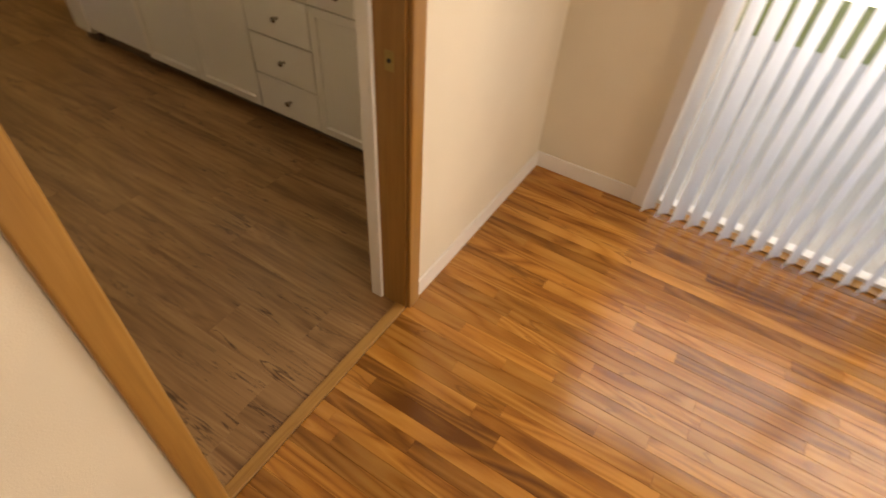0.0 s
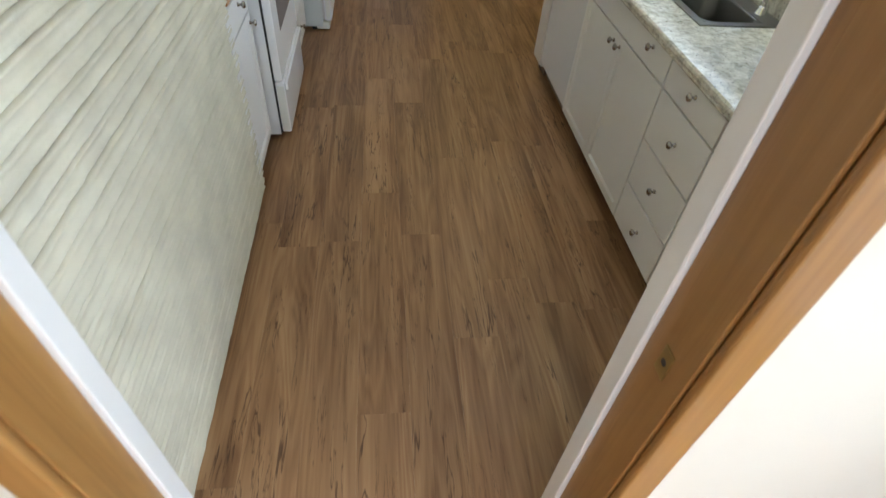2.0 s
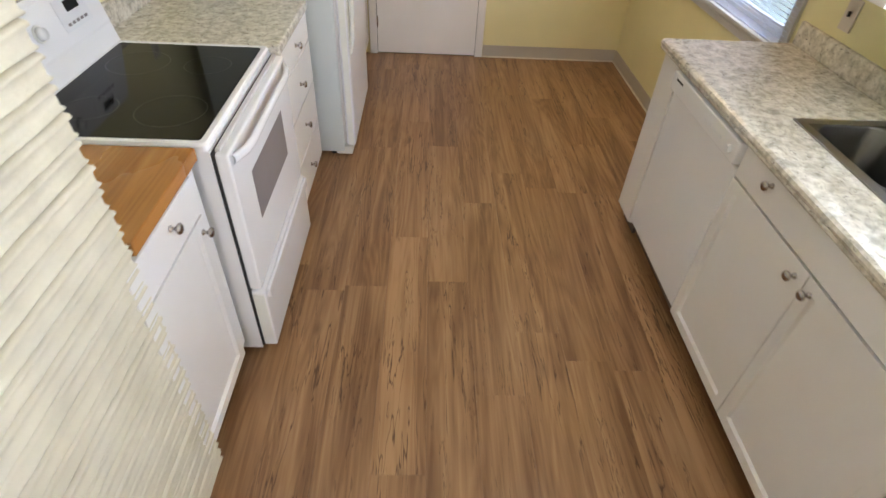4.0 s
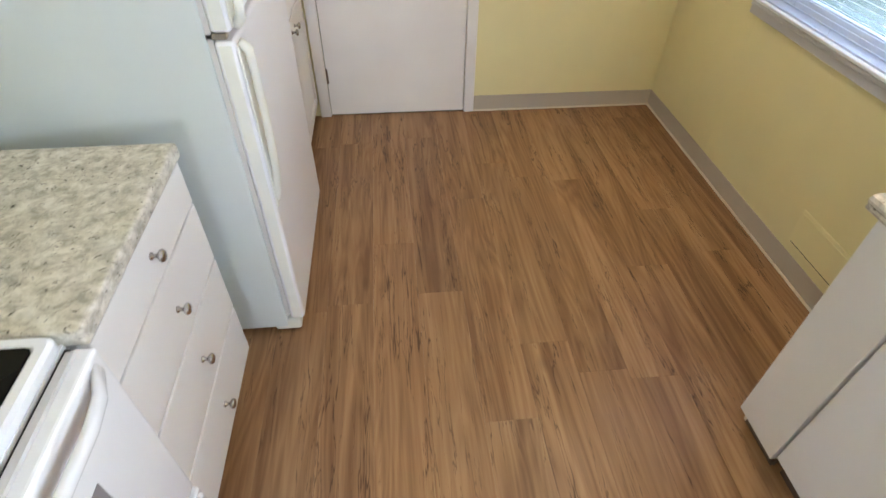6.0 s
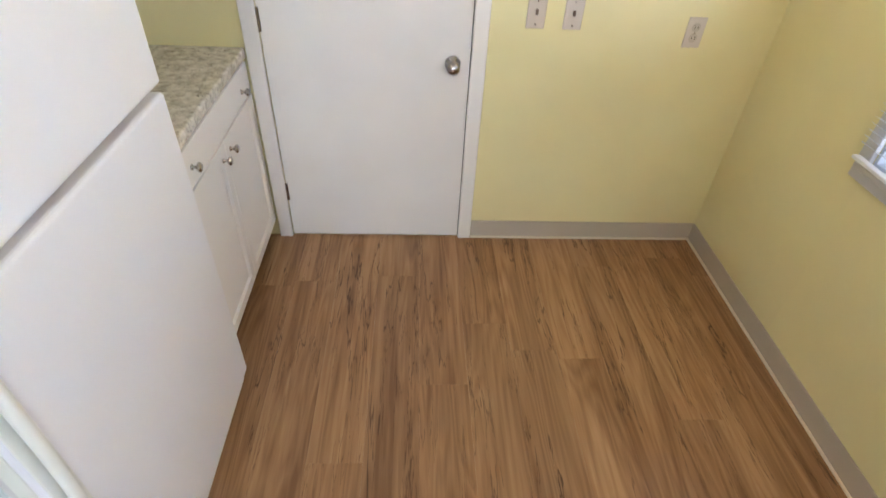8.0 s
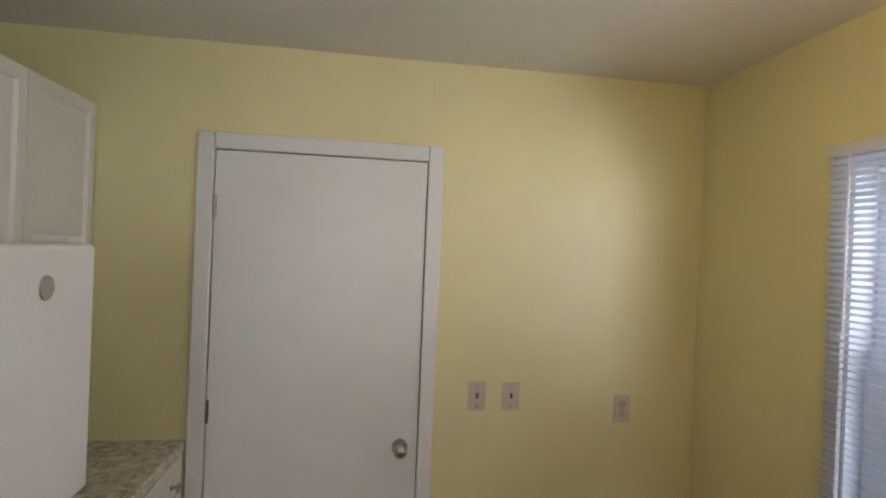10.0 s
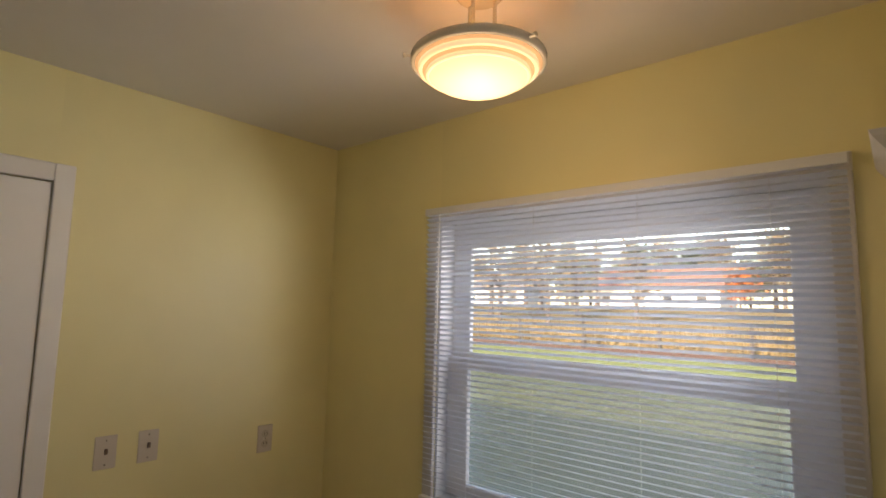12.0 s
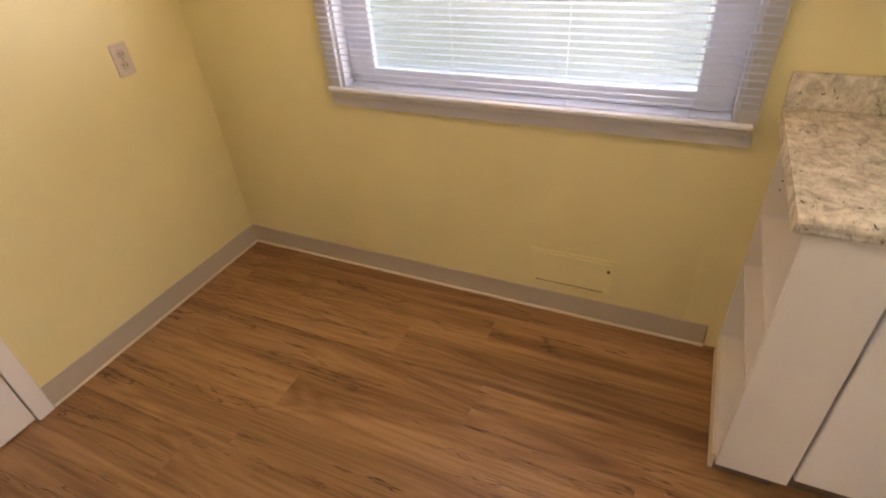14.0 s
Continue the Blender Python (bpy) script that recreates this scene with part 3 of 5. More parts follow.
def mini_blind(y0, y1, z0, z1, x, label, tilt):
    b = thing("mini_blind", x, (y0 + y1) / 2, z1, label, "blind", "mini blinds in the windows")
    part("headrail", bx(x - 0.013, x + 0.016, y0, y1, z1 - 0.03, z1, 0.003), M_SLAT, b)
    n = int((z1 - 0.05 - z0 - 0.02) / 0.0205)
    sm = bmesh.new()
    cols = []
    for k in range(5):
        u = -0.0125 + 0.025 * k / 4
        hgt = 0.0022 * (1 - (u / 0.0125) ** 2)
        cols.append([sm.verts.new((u * math.cos(tilt) - hgt * math.sin(tilt), y, u * math.sin(tilt) + hgt * math.cos(tilt))) for y in (y0 + 0.004 - (y0 + y1) / 2, y1 - 0.004 - (y0 + y1) / 2)])
    for p, q in zip(cols, cols[1:]):
        f = sm.faces.new((p[0], p[1], q[1], q[0]))
        f.smooth = True
    me = bpy.data.meshes.new("slat")
    sm.to_mesh(me)
    sm.free()
    me.materials.append(M_THIN)
    for k in range(n):
        s = new("slat", me)
        s.parent = b
        s.location = (0.0, 0.0, -0.05 - 0.0205 * k)
        s.rotation_euler = (radians(random.uniform(-0.05, 0.05)), 0, 0)
    part("bottom_rail", bx(x - 0.012, x + 0.012, y0 + 0.004, y1 - 0.004, z0, z0 + 0.012, 0.003), M_SLAT, b)
    for u in (0.12, 0.37, 0.63, 0.88):
        y = y0 + (y1 - y0) * u
        part("ladder_cord", tube([(x - 0.0135, y, z0 + 0.01), (x - 0.0135, y, z1 - 0.03)], 0.0008, 5), M_SLAT, b)
    part("tilt_wand", tube([(x - 0.022, y1 - 0.09, z1 - 0.03), (x - 0.024, y1 - 0.09, z1 - 0.55)], 0.003, 7), M_SLAT, b)
    return b


mini_blind(WY0 - 0.046, WY1 + 0.046, WZ0 + 0.004, WZ1 + 0.044, XR - 0.035, "white aluminium mini blind lowered with open slats in the dinette window", radians(-26))
mini_blind(SY0 + 0.02, SY1 - 0.02, SZ0 + 0.004, SZ1 - 0.014, XR + 0.03, "white aluminium mini blind lowered with open slats above the sink", radians(-13))

# ---------------------------------------------------------------- sliding door with vertical blinds
sl = thing("door_3", LX1 + 0.07, (VY0 + VY1) / 2, 0, "sliding glass patio door in a white frame", "patio door", kind="structure")
fb = bmesh.new()
for q in ((VY0, VY0 + 0.06, 0, VZ), (VY1 - 0.06, VY1, 0, VZ), (VY0 + 0.06, VY1 - 0.06, VZ - 0.06, VZ), (VY0 + 0.06, VY1 - 0.06, 0, 0.03), (-1.88, -1.79, 0.03, VZ - 0.06)):
    bx(LX1 + 0.05, LX1 + 0.11, *q, bm=fb)
part("frame", fb, M_TRIM, sl)
for a, c in ((VY0 + 0.06, -1.88), (-1.79, VY1 - 0.06)):
    pn = part("pane", bx(LX1 + 0.078, LX1 + 0.084, a, c, 0.03, VZ - 0.06), M_GLASS, sl)
    pn.visible_shadow = False
part("sill_track", bx(LX1 - 0.004, LX1 + 0.05, VY0, VY1, 0, 0.012, 0.002), M_OAKTRIM, sl, "oak sill strip under the blinds")
for a, c in ((VY1, VY1 + 0.062), (VY0 - 0.062, VY0)):
    part("casing", bx(LX1 - 0.016, LX1 - 0.0005, a, c, 0, VZ + 0.06, 0.004), M_TRIM, sl, "cream painted casing")
M_VANE = letting_light(paint("vane_vinyl", (0.78, 0.79, 0.80), 0.45, 0.02), (0.66, 0.78, 0.98), 0.45)
vb = thing("vertical_blind", LX1 - 0.05, (VY0 + VY1) / 2, VZ, "white vinyl vertical blind vanes, half turned, before the patio door", "blind")
part("headrail", bx(LX1 - 0.075, LX1 - 0.02, VY0 - 0.02, VY1 + 0.02, VZ - 0.045, VZ, 0.004), M_SLAT, vb)
vm = bmesh.new()
cols = []
for k in range(7):
    u = -0.0445 + 0.089 * k / 6
    bow = 0.007 * (1 - (u / 0.0445) ** 2)
    cols.append([vm.verts.new((bow, u, z)) for z in (0.018 - VZ, -0.05)])
for p, q in zip(cols, cols[1:]):
    vm.faces.new((p[0], p[1], q[1], q[0])).smooth = True
vmesh = bpy.data.meshes.new("vane")
vm.to_mesh(vmesh)
vm.free()
vmesh.materials.append(M_VANE)
k = 0
y = VY1 - 0.03
while y > VY0:
    v = new("vane", vmesh)
    v.parent = vb
    v.location = (random.uniform(-0.003, 0.003), y - (VY0 + VY1) / 2, 0)
    v.rotation_euler = (0, 0, radians(54 + random.uniform(-3, 3)))
    y -= 0.073

# ---------------------------------------------------------------- cabinets
class Side:
    """A run of cabinets: u along y, d outwards from the face."""

    def __init__(self, face, sign):
        self.face, self.sign = face, sign

    def box(self, u0, u1, d0, d1, z0, z1, bev=0.0, seg=2, bm=None):
        a, c = self.face + self.sign * d0, self.face + self.sign * d1
        return bx(min(a, c), max(a, c), u0, u1, z0, z1, bev, seg, bm)

    def at(self, u, d, z):
        return (self.face + self.sign * d, u, z)

    def axis(self):
        return (self.sign, 0, 0)


def panel_door(side, u0, u1, z0, z1, rail=0.055):
    """A door with a sunk field and a sloped edge round it."""
    b = side.box(u0, u1, 0.0005, 0.019, z0, z1)
    front = [f for f in b.faces if f.normal.x * side.sign > 0.9]
    bmesh.ops.inset_region(b, faces=front, thickness=rail, depth=0)
    bmesh.ops.inset_region(b, faces=front, thickness=0.010, depth=-0.0105)
    return b


def base_cabinet(side, u0, u1, depth, label, rows, top=0.873, bottom=0.095, toe=0.07, group="base cabinets", well=False):
    """rows: ('drawer' or 'door', u0, u1, z0, z1, [(knob u, knob z)])."""
    c = thing("base_cabinet", side.face - side.sign * depth / 2, (u0 + u1) / 2, 0, label, "cabinet", group)
    body = bmesh.new()
    side.box(u0, u1, -depth, 0.0, bottom, top if not well else 0.70, bm=body)
    if well:
        for a, e, d0, d1 in ((u0, u1, -0.02, 0.0), (u0, u0 + 0.018, -depth, -0.0201), (u1 - 0.018, u1, -0.15, -0.0201)):
            side.box(a, e, d0, d1, 0.7001, top, bm=body)
    part("body", body, M_CAB, c)
    part("toe_kick", side.box(u0, u1, -depth, -toe, 0.0, bottom - 0.0005), M_TOE, c, "recessed toe kick, coloured dark for the shade there")
    for kind, a, e, z0, z1, spots in rows:
        if kind == "door":
            p = part("door", panel_door(side, a, e, z0, z1), M_CAB, c, "white door with a sunk panel")
        else:
            p = part("drawer_front", side.box(a, e, 0.0005, 0.019, z0, z1, 0.003, 2), M_CAB, c, "flat white drawer front")
        for u, z in spots:
            part("knob", knob_bm(side.at(u, 0.019, z), side.axis()), M_NICKEL, p, "round nickel knob", True)
    return c


R = Side(1.574, -1)
G = 0.0035
base_cabinet(R, 0.125, 0.972, 0.55, "white base cabinet with one wide drawer over two panelled doors",
             [("drawer", 0.125 + G, 0.972 - G, 0.764, 0.88, [(0.33, 0.843), (0.772, 0.843)]),
              ("door", 0.125 + G, 0.5485 - G / 2, 0.10, 0.756, [(0.512, 0.70)]), ("door", 0.5485 + G / 2, 0.972 - G, 0.10, 0.756, [(0.60, 0.70)])], top=0.885)
base_cabinet(R, 0.974, 1.404, 0.55, "white base cabinet with a stack of four drawers",
             [("drawer", 0.974 + G, 1.404 - G, z0, z1, [(1.176, zk)]) for z0, z1, zk in ((0.764, 0.88, 0.843), (0.540, 0.756, 0.648), (0.318, 0.532, 0.428), (0.10, 0.310, 0.204))], top=0.885)
base_cabinet(R, 1.406, 2.38, 0.55, "white sink base cabinet with long false drawer and doors",
             [("drawer", 1.406 + G, 2.38 - G, 0.764, 0.88, [(1.572, 0.846), (2.19, 0.846)]),
              ("door", 1.406 + G, 1.90 - G / 2, 0.10, 0.756, [(1.866, 0.715)]), ("door", 1.90 + G / 2, 2.38 - G, 0.10, 0.756, [(1.942, 0.715)])], top=0.885, well=True)

# dishwasher
dw = thing("dishwasher", 1.83, 2.70, 0, "white dishwasher with a flat door and a control strip", "dishwasher")
part("tub", R.box(2.44, 2.988, -0.53, -0.012, 0.10, 0.88), M_DARK, dw)
dd = part("door", R.box(2.386, 2.986, -0.0115, 0.017, 0.115, 0.782, 0.006, 3), M_APPL, dw)
cp = part("control_panel", R.box(2.386, 2.986, -0.0115, 0.040, 0.796, 0.876, 0.006, 3), M_APPL, dw, "white control strip with small buttons")
for k in range(4):
    part("button", R.box(2.50 + 0.045 * k, 2.52 + 0.045 * k, 0.0395, 0.0415, 0.828, 0.840, 0.001), M_SLAT, cp)
part("dial", lathe([(0, 0.012), (0.012, 0.012), (0.015, 0), (0, 0)], R.at(2.43, 0.040, 0.834), R.axis(), 16), M_SLAT, cp)
part("mark", R.box(2.88, 2.945, 0.0398, 0.0405, 0.848, 0.857), M_DARK, cp, "small dark maker's mark")
# grey colour paints the shade in the grip below the control strip
part("grip_recess", R.box(2.40, 2.972, 0.0, 0.012, 0.7825, 0.7955), M_GREYTRIM, dw, "grey strip for the shade in the grip under the control strip")
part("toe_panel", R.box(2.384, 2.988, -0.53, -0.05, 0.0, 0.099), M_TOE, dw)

# open end shelf beside the dishwasher
es = thing("end_shelf", 1.83, 3.10, 0, "white open end shelf unit below the countertop", "shelf")
EX0, EX1, EY0, EY1 = 1.556, XR - 0.001, 2.994, 3.170
part("side_panel", bx(EX0, EX0 + 0.019, EY0, EY1, 0.088, 0.885, 0.001), M_CAB, es)
part("back_panel", bx(EX0 + 0.0195, EX1, EY0, EY0 + 0.016, 0.088, 0.885), M_CAB, es)
part("wall_panel", bx(EX1 - 0.016, EX1, EY0 + 0.0165, EY1, 0.0, 0.885), M_CAB, es)
for z in (0.085, 0.40, 0.59):
    part("shelf_board", bx(EX0 + 0.0195, EX1 - 0.0165, EY0 + 0.0165, EY1 - 0.004, z - 0.017, z, 0.001), M_CAB, es)
part("base_board", bx(EX0 + 0.05, EX1 - 0.0165, EY1 - 0.006, EY1 + 0.006, 0, 0.067, 0.002), M_CAULK, es)
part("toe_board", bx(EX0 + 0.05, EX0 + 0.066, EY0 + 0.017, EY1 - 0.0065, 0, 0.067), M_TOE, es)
for x in (EX0 + 0.0194, EX1 - 0.0164):
    for z in (0.50, 0.53, 0.68, 0.71, 0.74):
        part("pin_hole", bx(x - 0.0002, x + 0.0004, EY1 - 0.03, EY1 - 0.025, z, z + 0.005), M_DARK, es)

# right countertop with the sink's cut-out
CX0, CX1, CY0, CY1, CZ0, CZ1 = 1.533, XR - 0.0005, Y0 + 0.0005, 3.200, 0.886, 0.927
KX0, KX1, KY0, KY1 = 1.745, 2.065, 1.605, 2.435
ct = thing("countertop", 1.8, 1.66, CZ0, "speckled cream granite-pattern laminate countertop with a rolled edge", "countertop")
cb = bmesh.new()
prof = [(KX0, CZ0), (CX0 + 0.014, CZ0 - 0.003), (CX0 + 0.007, CZ0), (CX0 + 0.004, CZ0 + 0.007), (CX0 + 0.006, CZ0 + 0.014), (CX0 + 0.001, CZ0 + 0.019), (CX0, CZ0 + 0.027), (CX0 + 0.004, CZ1 - 0.005), (CX0 + 0.014, CZ1), (KX0, CZ1), (KX1, CZ1), (CX1, CZ1)]
ys = (CY0, KY0, KY1, CY1)
vs = [[cb.verts.new((x, y, z)) for x, z in prof] for y in ys]
for r in range(3):
    for k in range(len(prof) - 1):
        if r == 1 and k == 9:
            continue
        cb.faces.new((vs[r][k], vs[r][k + 1], vs[r + 1][k + 1], vs[r + 1][k]))
back = [[cb.verts.new((CX1, y, CZ0)) for y in ys], [cb.verts.new((KX1, y, CZ0)) for y in ys]]
for r in (0, 3):
    cb.faces.new(vs[r] + [back[0][r], back[1][r]])
for r in (0, 2):
    cb.faces.new((vs[r][0], back[1][r], back[1][r + 1], vs[r + 1][0]))
for r in range(3):
    cb.faces.new((back[1][r], back[0][r], back[0][r + 1], back[1][r + 1]))
    cb.faces.new((vs[r][11], back[0][r], back[0][r + 1], vs[r + 1][11]))
cb.faces.new((vs[1][0], vs[1][9], vs[2][9], vs[2][0]))
cb.faces.new((back[1][1], vs[1][10], vs[2][10], back[1][2]))
for r in (1, 2):
    cb.faces.new((vs[r][0], vs[r][9], vs[r][10], back[1][r]))
part("top", cb, M_GRAN, ct)
part("backsplash", bx(CX1 - 0.02, CX1, CY0, CY1, CZ1 + 0.0003, CZ1 + 0.095, 0.004), M_GRAN, ct)

# ---------------------------------------------------------------- sink and faucet
sk = thing("sink", 1.86, 2.0, CZ1, "double-bowl stainless steel drop-in sink", "sink")
RX0, RX1, RY0, RY1, RZ = 1.722, 2.09, 1.585, 2.465, CZ1 + 0.006
rim = bmesh.new()
B = ((1.752, 2.004, 1.618, 2.008), (1.752, 2.004, 2.038, 2.428))
for q in ((RX0, B[0][0], RY0, RY1), (B[0][1], RX1, RY0, RY1), (B[0][0], B[0][1], RY0, B[0][2]), (B[0][0], B[0][1], B[0][3], B[1][2]), (B[0][0], B[0][1], B[1][3], RY1)):
    bx(*q, CZ1 + 0.0005, RZ, bm=rim)
part("rim", rim, M_STEEL, sk)
for q in B:
    def lp(g, r, z):
        return [(x, y, z) for x, y in rrect(q[0] + g, q[1] - g, q[2] + g, q[3] - g, r)]
    bowl = loft([lp(0, 0.001, RZ), lp(0.003, 0.055, RZ), lp(0.008, 0.055, RZ - 0.006), lp(0.012, 0.06, RZ - 0.15), lp(0.02, 0.06, RZ - 0.168), lp(0.04, 0.05, RZ - 0.176)])
    bw = part("bowl", bowl, M_BASIN, sk, "deep brushed steel bowl, darkened for its dim reflections", True)
    cx, cy = (q[0] + q[1]) / 2 + 0.02, (q[2] + q[3]) / 2
    part("drain", lathe([(0.045, 0.0), (0.045, 0.003), (0.034, 0.004), (0.03, -0.004), (0, -0.006)], (cx, cy, RZ - 0.1755), (0, 0, 1), 24), M_CHROME, bw)
fa = thing("faucet", 2.045, 2.02, RZ, "chrome single-lever kitchen faucet with a curved spout", "faucet")
part("deck_plate", loft([[(x, y, RZ) for x, y in rrect(2.018, 2.073, 1.91, 2.13, 0.026)], [(x, y, RZ + 0.008) for x, y in rrect(2.018, 2.073, 1.91, 2.13, 0.026)],
                         [(x, y, RZ + 0.012) for x, y in rrect(2.023, 2.068, 1.915, 2.125, 0.02)]]), M_CHROME, fa)
part("body", lathe([(0.028, 0.01), (0.026, 0.02), (0.022, 0.05), (0.022, 0.085), (0.016, 0.10), (0, 0.105)], (2.045, 2.02, RZ), (0, 0, 1), 24), M_CHROME, fa, "", True)
sp = [(2.045, 2.022, RZ + 0.07), (2.04, 2.03, RZ + 0.105)] + [tuple(p) for p in arc((1.953, 2.06, RZ + 0.115), 0.085, 20, 165, 9, (0.93, -0.37, 0), (0, 0, 1))]
part("spout", tube(sp, [0.016, 0.015] + [0.0135] * 10, 14), M_CHROME, fa, "", True)
part("lever", tube([(2.045, 2.018, RZ + 0.10), (2.055, 2.005, RZ + 0.135), (2.062, 1.985, RZ + 0.185), (2.057, 1.98, RZ + 0.20)], [0.014, 0.009, 0.007, 0.008], 12), M_CHROME, fa, "", True)
spr = thing("side_sprayer", 2.047, 1.72, RZ, "chrome side sprayer beside the faucet", "sprayer")
part("holder", lathe([(0.022, 0), (0.021, 0.006), (0.014, 0.02), (0.014, 0.032), (0, 0.032)], (2.047, 1.72, RZ), (0, 0, 1), 18), M_CHROME, spr, "", True)
part("head", tube([(2.047, 1.72, RZ + 0.03), (2.047, 1.72, RZ + 0.075), (2.035, 1.723, RZ + 0.10), (2.017, 1.728, RZ + 0.112)], [0.010, 0.012, 0.015, 0.012], 14), M_CHROME, spr, "", True)

# ---------------------------------------------------------------- left run: cabinet by the brick, range, drawers, refrigerator
L1 = Side(-0.135, 1)
base_cabinet(L1, 1.72, 2.185, 0.605, "narrow white base cabinet under a butcher block top",
             [("drawer", 1.725, 2.125, 0.742, 0.866, [(1.948, 0.825)]), ("door", 1.725, 2.125, 0.10, 0.734, [(2.10, 0.69)])])
bb = thing("butcher_block", -0.44, 1.95, 0.876, "varnished wooden butcher block counter beside the range", "countertop")
part("top", bx(-0.73, -0.114, 1.785, 2.195, 0.875, 0.914, 0.003, 2), M_BUTCHER, bb)

rg = thing("range", -0.40, 2.57, 0, "white electric range with a black glass cooktop", "range")
RY0_, RY1_ = 2.205, 2.962
part("body", bx(-0.715, -0.084, RY0_ + 0.004, RY1_ - 0.004, 0.03, 0.893), M_APPL, rg)
part("gasket", bx(-0.0835, -0.075, RY0_ + 0.006, RY1_ - 0.008, 0.04, 0.885), M_DARK, rg, "black door gasket")
ring = lambda g, r, z: [(x, y, z) for x, y in rrect(-0.66 + g, -0.085 - g, RY0_ + g, RY1_ - g, r, 4)]
part("cooktop_rim", loft([ring(0, 0.02, 0.894), ring(0, 0.02, 0.910), ring(0.006, 0.018, 0.918), ring(0.02, 0.016, 0.919), ring(0.024, 0.014, 0.915)]), M_APPL, rg, "white enamel cooktop rim")
tp = part("cooktop_glass", loft([ring(0.025, 0.013, 0.9152), ring(0.025, 0.013, 0.9175), ring(0.027, 0.012, 0.918)]), M_CERAM, rg, "glossy black glass cooktop")
M_BURN = paint("burner_ring", (0.03, 0.03, 0.032), 0.12, 0.1, 30, 0.0)
for x, y, r in ((-0.25, 2.40, 0.105), (-0.25, 2.75, 0.08), (-0.49, 2.40, 0.08), (-0.49, 2.75, 0.105)):
    part("burner", lathe([(r, 0.0), (r, 0.0004), (r - 0.003, 0.0004), (r - 0.003, 0.0)], (x, y, 0.918), (0, 0, 1), 40), M_BURN, tp)
# oven door
od = part("oven_door", bx(-0.0745, -0.034, RY0_ + 0.004, RY1_ - 0.004, 0.345, 0.884, 0.008, 3), M_APPL, rg, "white oven door with a small grey window")
part("oven_window", bx(-0.0338, -0.0325, 2.36, 2.79, 0.545, 0.735, 0.0005), M_GREYGLASS, od, "smoky grey oven window")
part("vent_strip", bx(-0.0735, -0.060, RY0_ + 0.02, RY1_ - 0.02, 0.8845, 0.8935), M_GREYTRIM, od)
hs = []
for k in range(13):
    f = k / 12
    out = 0.034 * min(1.0, math.sin(math.pi * f) * 2.6) ** 0.7 if 0 < k < 12 else 0.0
    y, cx, wz = RY0_ + 0.03 + f * (RY1_ - RY0_ - 0.06), -0.036 + out, 0.017 - 0.003 * math.sin(math.pi * f)
    hs.append([(cx + 0.011 * math.cos(6.2832 * j / 12), y, 0.853 + 0.006 * math.sin(math.pi * f) + wz * math.sin(6.2832 * j / 12)) for j in range(12)])
part("handle", loft(hs), M_APPL, od, "wide flattened white bar handle", True)
dr = part("storage_drawer", bx(-0.0745, -0.026, RY0_ + 0.004, RY1_ - 0.004, 0.045, 0.335, 0.008, 3), M_APPL, rg)
part("drawer_lip", bx(-0.026, -0.012, RY0_ + 0.02, RY1_ - 0.02, 0.29, 0.333, 0.006, 3), M_APPL, dr)
part("drawer_edge", bx(-0.070, -0.030, RY0_ + 0.0005, RY0_ + 0.0038, 0.06, 0.32), M_CREAM, dr, "yellowed drawer side")
for x in (-0.66, -0.15):
    for y in (RY0_ + 0.06, RY1_ - 0.06):
        part("foot", lathe([(0.018, 0), (0.018, 0.012), (0.008, 0.013), (0.008, 0.03)], (x, y, 0), (0, 0, 1), 12), M_DARK, rg)
# back guard: sloped face
bg = bmesh.new()
pr = [(-0.735, 0.92), (-0.735, 1.145), (-0.70, 1.155), (-0.685, 1.14), (-0.655, 0.995), (-0.655, 0.985), (-0.64, 0.92)]
va = [[bg.verts.new((x, y, z)) for x, z in pr] for y in (RY0_ + 0.006, RY1_ - 0.006)]
for k in range(len(pr)):
    j = (k + 1) % len(pr)
    bg.faces.new((va[0][k], va[0][j], va[1][j], va[1][k]))
bg.faces.new(va[0])
bg.faces.new(va[1][::-1])
g = part("backguard", bg, M_APPL, rg, "white sloped control panel")
slope = Vector((0.145, 0, 0.03)).normalized()


def on_guard(y, f, out=0.0):
    p = Vector((-0.655, y, 0.995)).lerp(Vector((-0.685, y, 1.14)), f)
    return p + slope * out


def guard_plate(name, y0, y1, f0, f1, mat, out, parent, label=""):
    loops = []
    for o in (0.0003, out):
        loops.append([on_guard(y0, f0, o), on_guard(y1, f0, o), on_guard(y1, f1, o), on_guard(y0, f1, o)])
    return part(name, loft(loops), mat, parent, label)


for y in (2.30, 2.39, 2.485, 2.575):
    kp = part("dial_skirt", lathe([(0.0, 0.001), (0.027, 0.001), (0.026, 0.004), (0.0, 0.0045)], on_guard(y, 0.5), slope, 24), M_CREAM, g)
    part("dial", lathe([(0.0, 0.004), (0.021, 0.004), (0.018, 0.02), (0.0, 0.021)], on_guard(y, 0.5), slope, 20), M_APPL, kp, "", True)
cl = guard_plate("clock_panel", 2.70, 2.87, 0.22, 0.88, M_SLAT, 0.0015, g)
guard_plate("clock_display", 2.755, 2.83, 0.58, 0.80, M_CERAM, 0.003, cl, "black clock display")
for k in range(5):
    guard_plate("button", 2.725 + 0.026 * k, 2.742 + 0.026 * k, 0.32, 0.38, M_GREYGLASS, 0.003, cl)
part("rating_plate", bx(-0.6545, -0.6532, 2.60, 2.66, 0.945, 0.968), M_STEEL, g)
lampd = part("pilot_lamp", lathe([(0.0, 0.004), (0.004, 0.004), (0.004, 0.0)], on_guard(2.44, 0.12), slope, 10), M_DARK, g)

